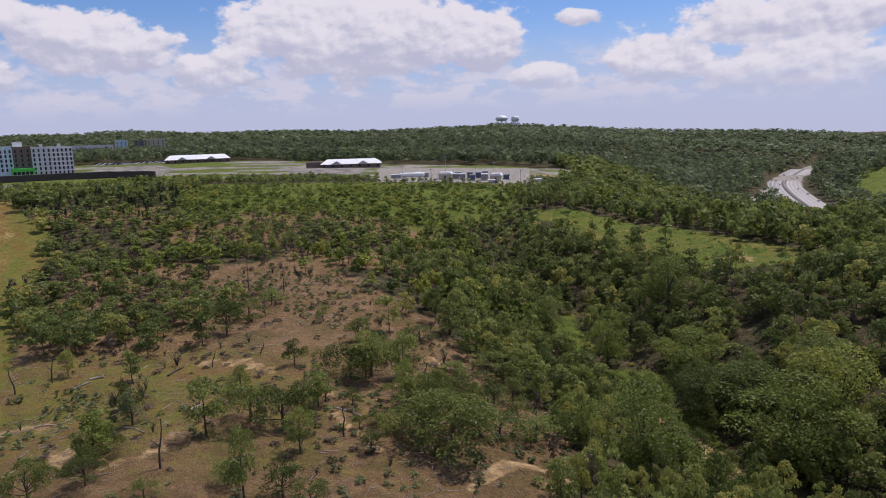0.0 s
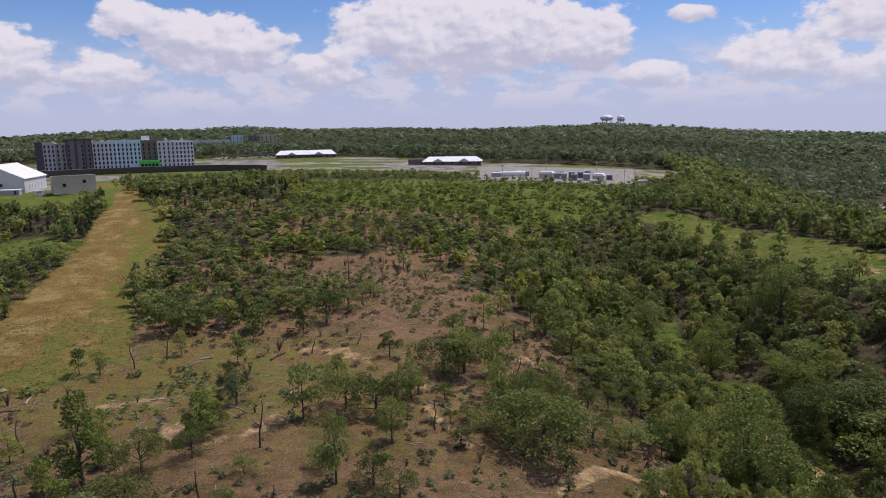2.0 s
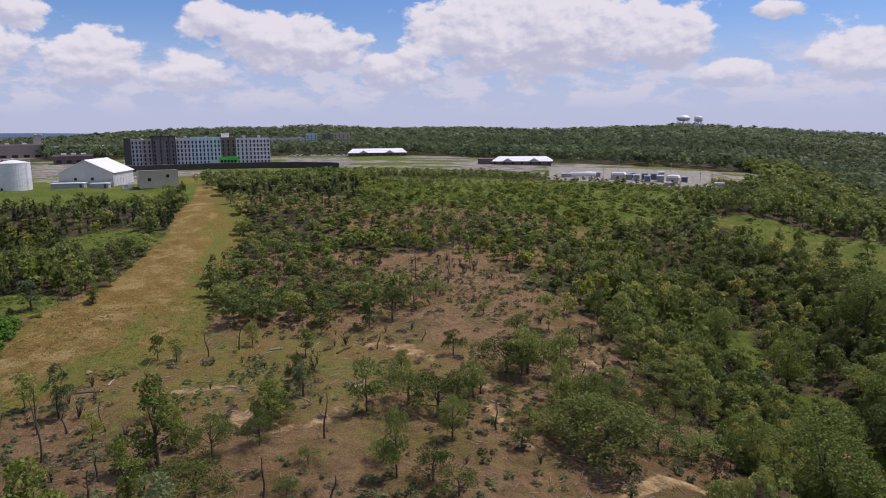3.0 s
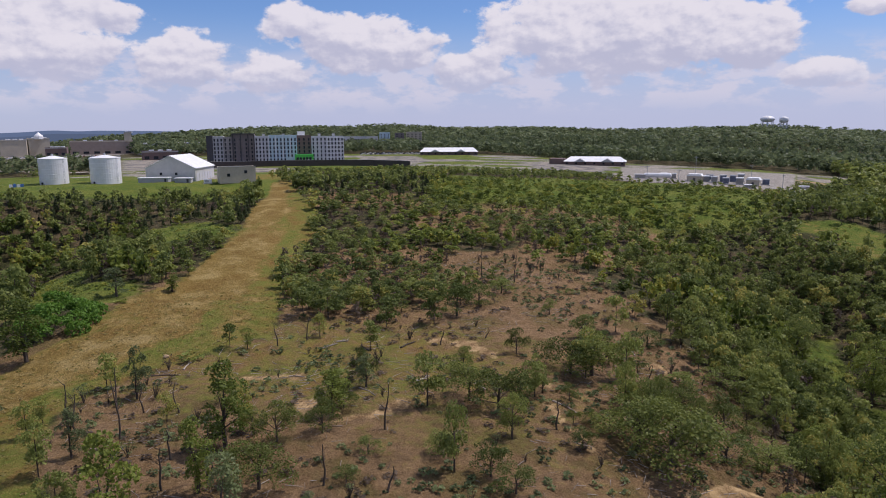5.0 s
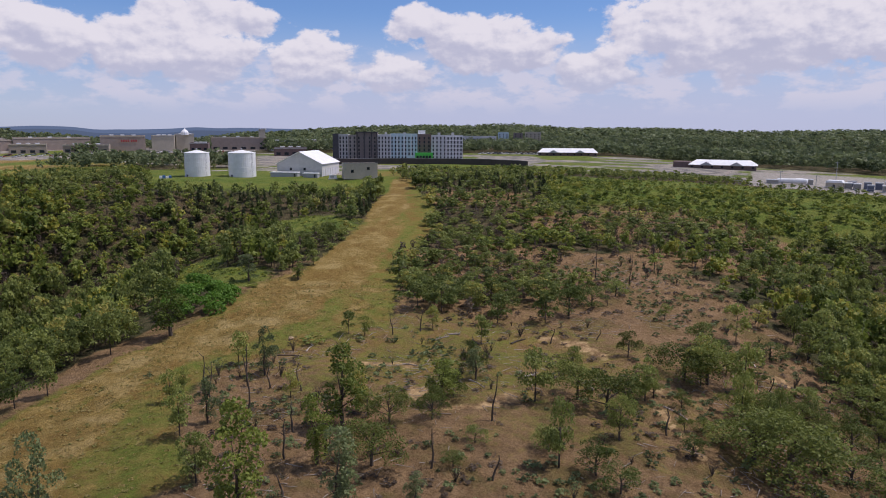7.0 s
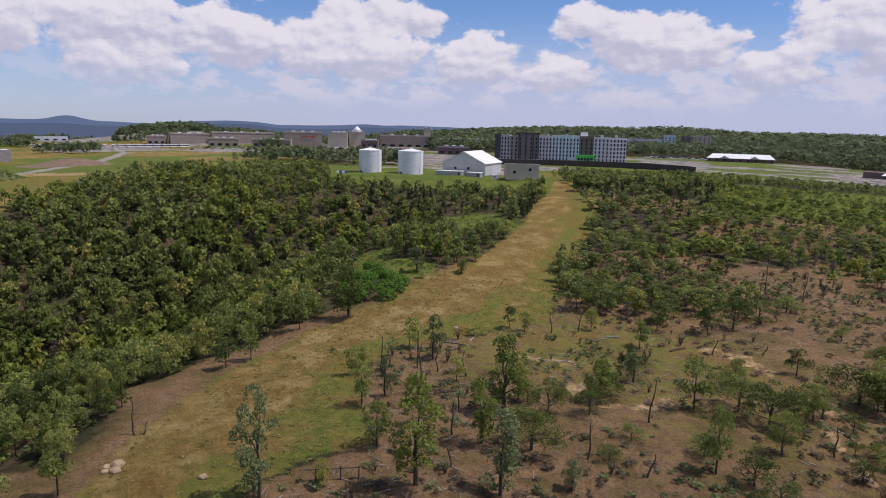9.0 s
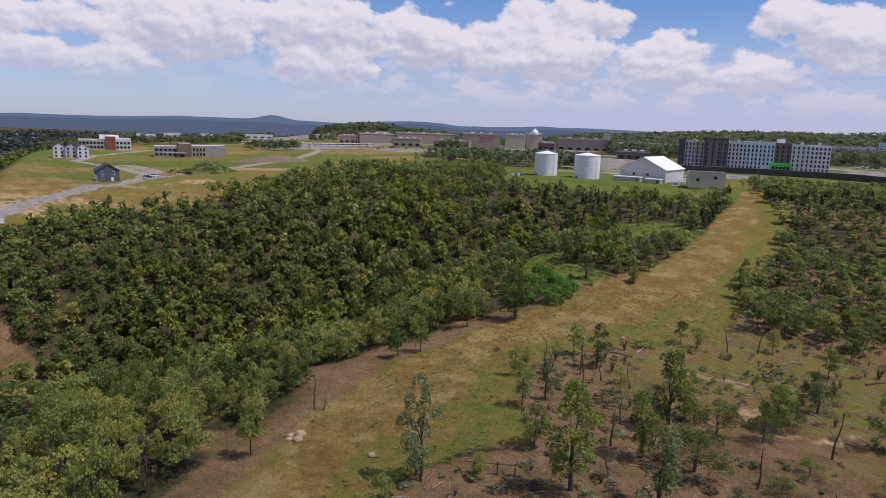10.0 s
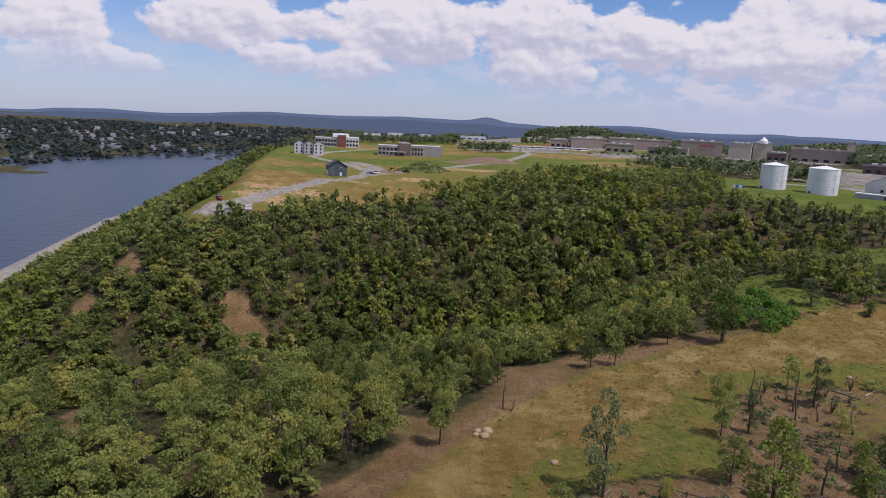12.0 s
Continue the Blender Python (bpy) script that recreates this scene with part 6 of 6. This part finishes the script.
SNAGS = [
    (-79.8, 68.3, 7.3), (-79.4, 68.9, 5.6), (-80.2, 77.3, 7.2), (-70.9, 68.3, 9.1), (-76.1, 78.3, 4.2), (-69.9, 79.1, 4.6), (-55.3, 59.1, 4.3), (-49.1, 51.9, 3.0),
    (-37.3, 82.5, 5.4), (-37.8, 66.1, 3.6), (-52.2, 63.8, 3.4), (-29.9, 67.1, 4.3), (-89.0, 29.3, 4.1), (-88.1, 30.2, 2.0), (-73.9, 111.6, 3.7), (-70.9, 117.7, 3.2),
    (-14.9, 92.5, 6.4), (-37.1, 131.6, 3.0), (-59.8, 65.7, 3.3), (-51.6, 62.5, 6.8), (-4.2, 122.8, 3.2), (-26.1, 79.7, 3.5), (5.2, 132.3, 2.9), (-44.8, 125.6, 4.0),
    (-54.1, 185.5, 7.3), (-43.0, 180.7, 7.8), (-41.2, 200.7, 5.2),
]
used = set()
oaks = [tree_model("oak_tree", "bush" if k else "oak", 6, 6.6, 3000, 0.19, LEAF, "bushy dark green oak on the mulched knoll", "tree", "oaks on the knoll", 60 + k) for k in range(6)]
for k, (x, y, h, w) in enumerate(KNOLL_OAKS):
    put(oaks[k % 6], used, x, y, h * 1.05, w * 1.18, 6, 6.6)
small = [tree_model("young_oak", "bush", 5, 5.4, 2200, 0.175, LEAF_SHRUB, "young bright green oak among brown mulch", "tree", "young oaks", 70 + k) for k in range(4)]
for k, (x, y, h, w) in enumerate(KNOLL_SMALL):
    put(small[k % 4], used, x, y, h * 1.05, w * 1.18, 5, 5.4)
airy = [tree_model("poplar_tree", "tall", 10, 7.5, 2200, 0.31, LEAF_DUSTY if k % 2 else LEAF_FRESH, "slender pale-leaved young tree with an open crown", "tree", "slender young trees", 80 + k) for k in range(4)]
for k, (x, y, h, w) in enumerate(YOUNG_TREES):
    put(airy[(k + 1) % 4], used, x, y, h, w * 1.3, 10, 7.5)
VALLEY_TREES = [(40.8, 165.7, 14.2, 12.0), (58.3, 154.9, 12.3, 16.7), (27.3, 180.5, 11.8, 10.2), (28.8, 94.1, 10.1, 11.5), (60.7, 113.7, 15.4, 11.9), (54.2, 138.4, 10.0, 12.0), (73.0, 120.4, 13.9, 13.9), (63.7, 135.4, 9.3, 10.7), (77.3, 136.8, 11.0, 12.4), (63.3, 189.3, 11.9, 13.6), (22.9, 115.0, 5.3, 5.3)]
bright = [tree_model("maple_tree", "oak", 10, 10, 6000, 0.21, LEAF_FRESH if k < 2 else LEAF_SHRUB, "rounded bright green tree on the valley floor", "tree", "valley trees", 120 + k) for k in range(3)]
for k, (x, y, h, w) in enumerate(VALLEY_TREES):
    put(bright[k % 3], used, x, y, h, w * 1.2, 10, 10)
for k in range(26):
    x, y = random.gauss(4, 8), random.gauss(106, 10)
    if 80 < y < 140 and x < 26:
        s = random.uniform(2.4, 4.6)
        put((small + oaks)[k % 10], used, x, y, s, s * 1.25, 5, 5.4)
snags = [snag_model(6, 90 + k, k % 2 == 0) for k in range(6)]
for k, (x, y, h) in enumerate(SNAGS):
    put(snags[k % 6], used, x, y, h * 1.05, 6, 6, 6)
brush = [brush_model(100 + k, (150, 30, 90, 40)[k]) for k in range(4)]


def knoll_cover():
    """Shrubs, weeds, sticks and grass tufts, thrown over the knoll and the meadow's edge."""
    x, y = scatter(5.0, 58, 215, 66, -14)
    z = zones(x, y)
    ok = rng.uniform(size=len(x)) < z["knoll"] * (1 - z["grove"]) * 0.34 * (0.6 + 0.8 * vnoise(x, y, 18, 61))
    for k, (px, py) in enumerate(zip(x[ok][:150], y[ok][:150])):
        s = rng.uniform(0.6, 1.5)
        put(brush[k % 4], used, float(px), float(py), s, s, 1, 1)
    x, y = scatter(2.1, 50, 230, 70, -16)
    z = zones(x, y)
    ok = rng.uniform(size=len(x)) < (z["knoll"] * 0.62 * (0.5 + vnoise(x, y, 12, 62)) + 0.006 * z["meadow"] * (vnoise(x, y, 17, 63) > 0.2))
    x, y = x[ok], y[ok]
    h = rng.uniform(0.35, 1.3, len(x))
    mass("knoll_weeds", np.stack([x, y, h, h * 1.5], -1), "bush", 22, 0.34, LEAF_DUSTY, "low weeds and seedlings among the mulch", "weeds", trunk=False)
    x, y = scatter(3.2, 50, 230, 70, -16)
    z = zones(x, y)
    ok = rng.uniform(size=len(x)) < z["knoll"] * 0.6 * (0.5 + vnoise(x, y, 15, 66))
    x, y = x[ok], y[ok]
    h = rng.uniform(0.4, 1.1, len(x))
    mass("dry_brush", np.stack([x, y, h, h * 2.2], -1), "bush", 20, 0.3, DRY_TWIG, "dry brown brush and dead weeds", "brush", trunk=False)
    # sticks and slash
    gx, gy = scatter(1.2, 50, 225, 68, -16)
    z = zones(gx, gy)
    ok = rng.uniform(size=len(gx)) < z["knoll"] * 0.42 * np.clip(0.35 + vnoise(gx, gy, 14, 64), 0, 1)
    gx, gy = gx[ok], gy[ok]
    n = len(gx)
    a, ln, r = rng.uniform(0, 6.28, n), rng.uniform(0.5, 2.8, n), rng.uniform(0.02, 0.075, n)
    hx, hy = np.cos(a) * ln / 2, np.sin(a) * ln / 2
    p0 = np.stack([gx - hx, gy - hy, height(gx - hx, gy - hy) + 0.05], -1)
    p1 = np.stack([gx + hx, gy + hy, height(gx + hx, gy + hy) + 0.05 + rng.uniform(0, 0.25, n)], -1)
    side = np.stack([-np.sin(a), np.cos(a), a * 0], -1) * r[:, None]
    up = np.array([0, 0, 1.0]) * r[:, None] * 1.6
    v = np.stack([p0 - side, p0 + side, p0 + up, p1 - side * 0.5, p1 + side * 0.5, p1 + up * 0.6], 1).reshape(-1, 3)
    f = (np.arange(n)[:, None, None] * 6 + np.array([[0, 2, 5, 3], [2, 1, 4, 5], [1, 0, 3, 4]])).reshape(-1, 4)
    tagged(new("slash_sticks", mesh_of("slash_sticks", v, f, PALE_WOOD)), "pale sticks and slash lying on the mulch", "sticks", kind="stuff")
    # meadow grass
    gx, gy = scatter(0.95, 48, 190, 76, 20)
    z = zones(gx, gy)
    ok = rng.uniform(size=len(gx)) < z["meadow"] * 0.3
    gx, gy = gx[ok], gy[ok]
    h = rng.uniform(0.15, 0.5, len(gx))
    mass("meadow_grass", np.stack([gx, gy, h, h * 2.4], -1), "bush", 5, 0.5, GRASS_BLADE, "dry and green grass tufts of the mown strip", "grass", trunk=False)


GRASS_BLADE = leafage("grass_blade", (0.17, 0.17, 0.04), (0.34, 0.26, 0.10))
knoll_cover()


def fallen_log(x, y, ln, radius, turn, material, label):
    r = random.Random(int(x * 10))
    o = new("fallen_log")
    tagged(o, label, "log", "logs on the knoll")
    part("trunk", tubes([((-ln / 2, 0, radius * 0.8), (0, 0.06 * ln, radius * 0.9), radius, radius * 0.85), ((0, 0.06 * ln, radius * 0.9), (ln / 2, 0, radius), radius * 0.85, radius * 0.5)], 8), material, o)
    for k in range(3):
        s = r.uniform(-0.3, 0.45) * ln
        part("stub", tubes([((s, 0.03 * ln, radius), (s + r.uniform(0.3, 0.9), r.uniform(-0.8, 0.8), radius + r.uniform(0.3, 1.0)), radius * 0.4, radius * 0.15)], 5), material, o)
    h = ln / 2
    c, s = math.cos(radians(turn)), math.sin(radians(turn))
    za, zb = level(x - c * h, y - s * h), level(x + c * h, y + s * h)
    o.matrix_basis = pose(x, y, (za + zb) / 2, 0, -math.degrees(math.atan2(zb - za, ln)), turn)


for k, (x, y, ln, turn) in enumerate(((-64.8, 115.8, 4.0, 60), (-50.8, 123.2, 4.8, 75), (-39.8, 102.5, 2.6, 70), (-63.5, 119.0, 2.4, 30), (-83.7, 91.5, 5.0, 20), (-83.3, 96.8, 4.0, 110),
                                      (-15.4, 101.7, 6.0, -40), (-0.1, 93.0, 5.0, -50), (-62.0, 99.5, 3.0, 10), (-46.1, 94.9, 5.5, -35), (-58.0, 118.0, 3.5, 140), (-30, 104, 4.5, -45), (-8, 140, 5, 100))):
    fallen_log(x, y, ln, 0.2 if k < 4 else 0.14, turn, PALE_WOOD if k % 3 != 1 else BARK, "bleached fallen log with broken stubs" if k % 3 != 1 else "dark fallen trunk on the mulch")


def boulder(x, y, size, label, material):
    bm = bmesh.new()
    bmesh.ops.create_icosphere(bm, subdivisions=2, radius=size)
    for v in bm.verts:
        v.co *= 1 + 0.3 * noise.noise(v.co * (1.6 / size) + Vector((x, y, 0)))
        v.co.z *= 0.62
    ob = new("boulder", mesh_from("boulder", bm, material))
    ob.matrix_basis = pose(x, y, level(x, y) + size * 0.25, 0, 0, x * 7)
    tagged(ob, label, "rock", "rocks by the strip")


for x, y, s in ((-69.0, 28.9, 0.55), (-89.9, 98.9, 0.6), (-79.2, 22.6, 0.7), (-80.4, 23.4, 0.9), (-81.0, 22.2, 0.6), (-80.0, 21.6, 0.5)):
    boulder(x, y, s, "pale sandstone boulder beside the grass strip", SANDSTONE)


def pole_rail(x, y, turn):
    f = thing("pole_fence", x, y, turn, "weathered rail on two leaning posts", "fence")
    for k in (-2.6, 0.4, 2.6):
        part("post", tubes([((k, 0, -0.4), (k + 0.08, 0, 1.8), 0.12, 0.09)], 6), CHARRED, f)
    part("rail", tubes([((-4.0, 0.1, 1.45), (2.7, 0.1, 1.5), 0.10, 0.08)], 6), BARK, f)


pole_rail(-57.0, 40.0, 50)


def vine_mound():
    gen = np.random.default_rng(5)
    x, y = -131.0, 112.0
    c = np.stack([gen.uniform(-7, 7, 26), gen.uniform(-9, 9, 26), gen.uniform(0.3, 1.6, 26)], -1)
    c[:, 2] += 6.0 * np.exp(-((c[:, 0] / 6) ** 2 + (c[:, 1] / 7) ** 2))
    v, f = leaf_cloud(c, gen.uniform(1.6, 2.7, 26), 8000, 0.62, gen, 0.8)
    ob = new("vine_mound", mesh_of("vine_mound", v, f, VINE))
    ob.matrix_basis = pose(x, y, level(x, y) - 0.3, 0, 0, 35)
    tagged(ob, "bright green mound of vines smothering shrubs", "vines")


vine_mound()


def mound_weeds():
    gen = np.random.default_rng(9)
    x, y = spot(77.0, 425)
    n = 130
    a, r = gen.uniform(0, 6.28, n), np.sqrt(gen.uniform(0, 1, n)) * 0.95
    k = 1 - r
    c = np.stack([19 * r * np.cos(a), 12 * r * np.sin(a), 6.5 * k * k * (3 - 2 * k)], -1)
    v, f = leaf_cloud(c, gen.uniform(0.7, 1.5, n), 2600, 0.8, gen, 0.7)
    ob = new("weed_cover", mesh_of("weed_cover", v, f, LEAF_SHRUB))
    ob.matrix_basis = pose(x, y, level(x, y), 0, 0, 77)
    tagged(ob, "dense green weeds over the earth mound", "weeds", kind="stuff")


mound_weeds()
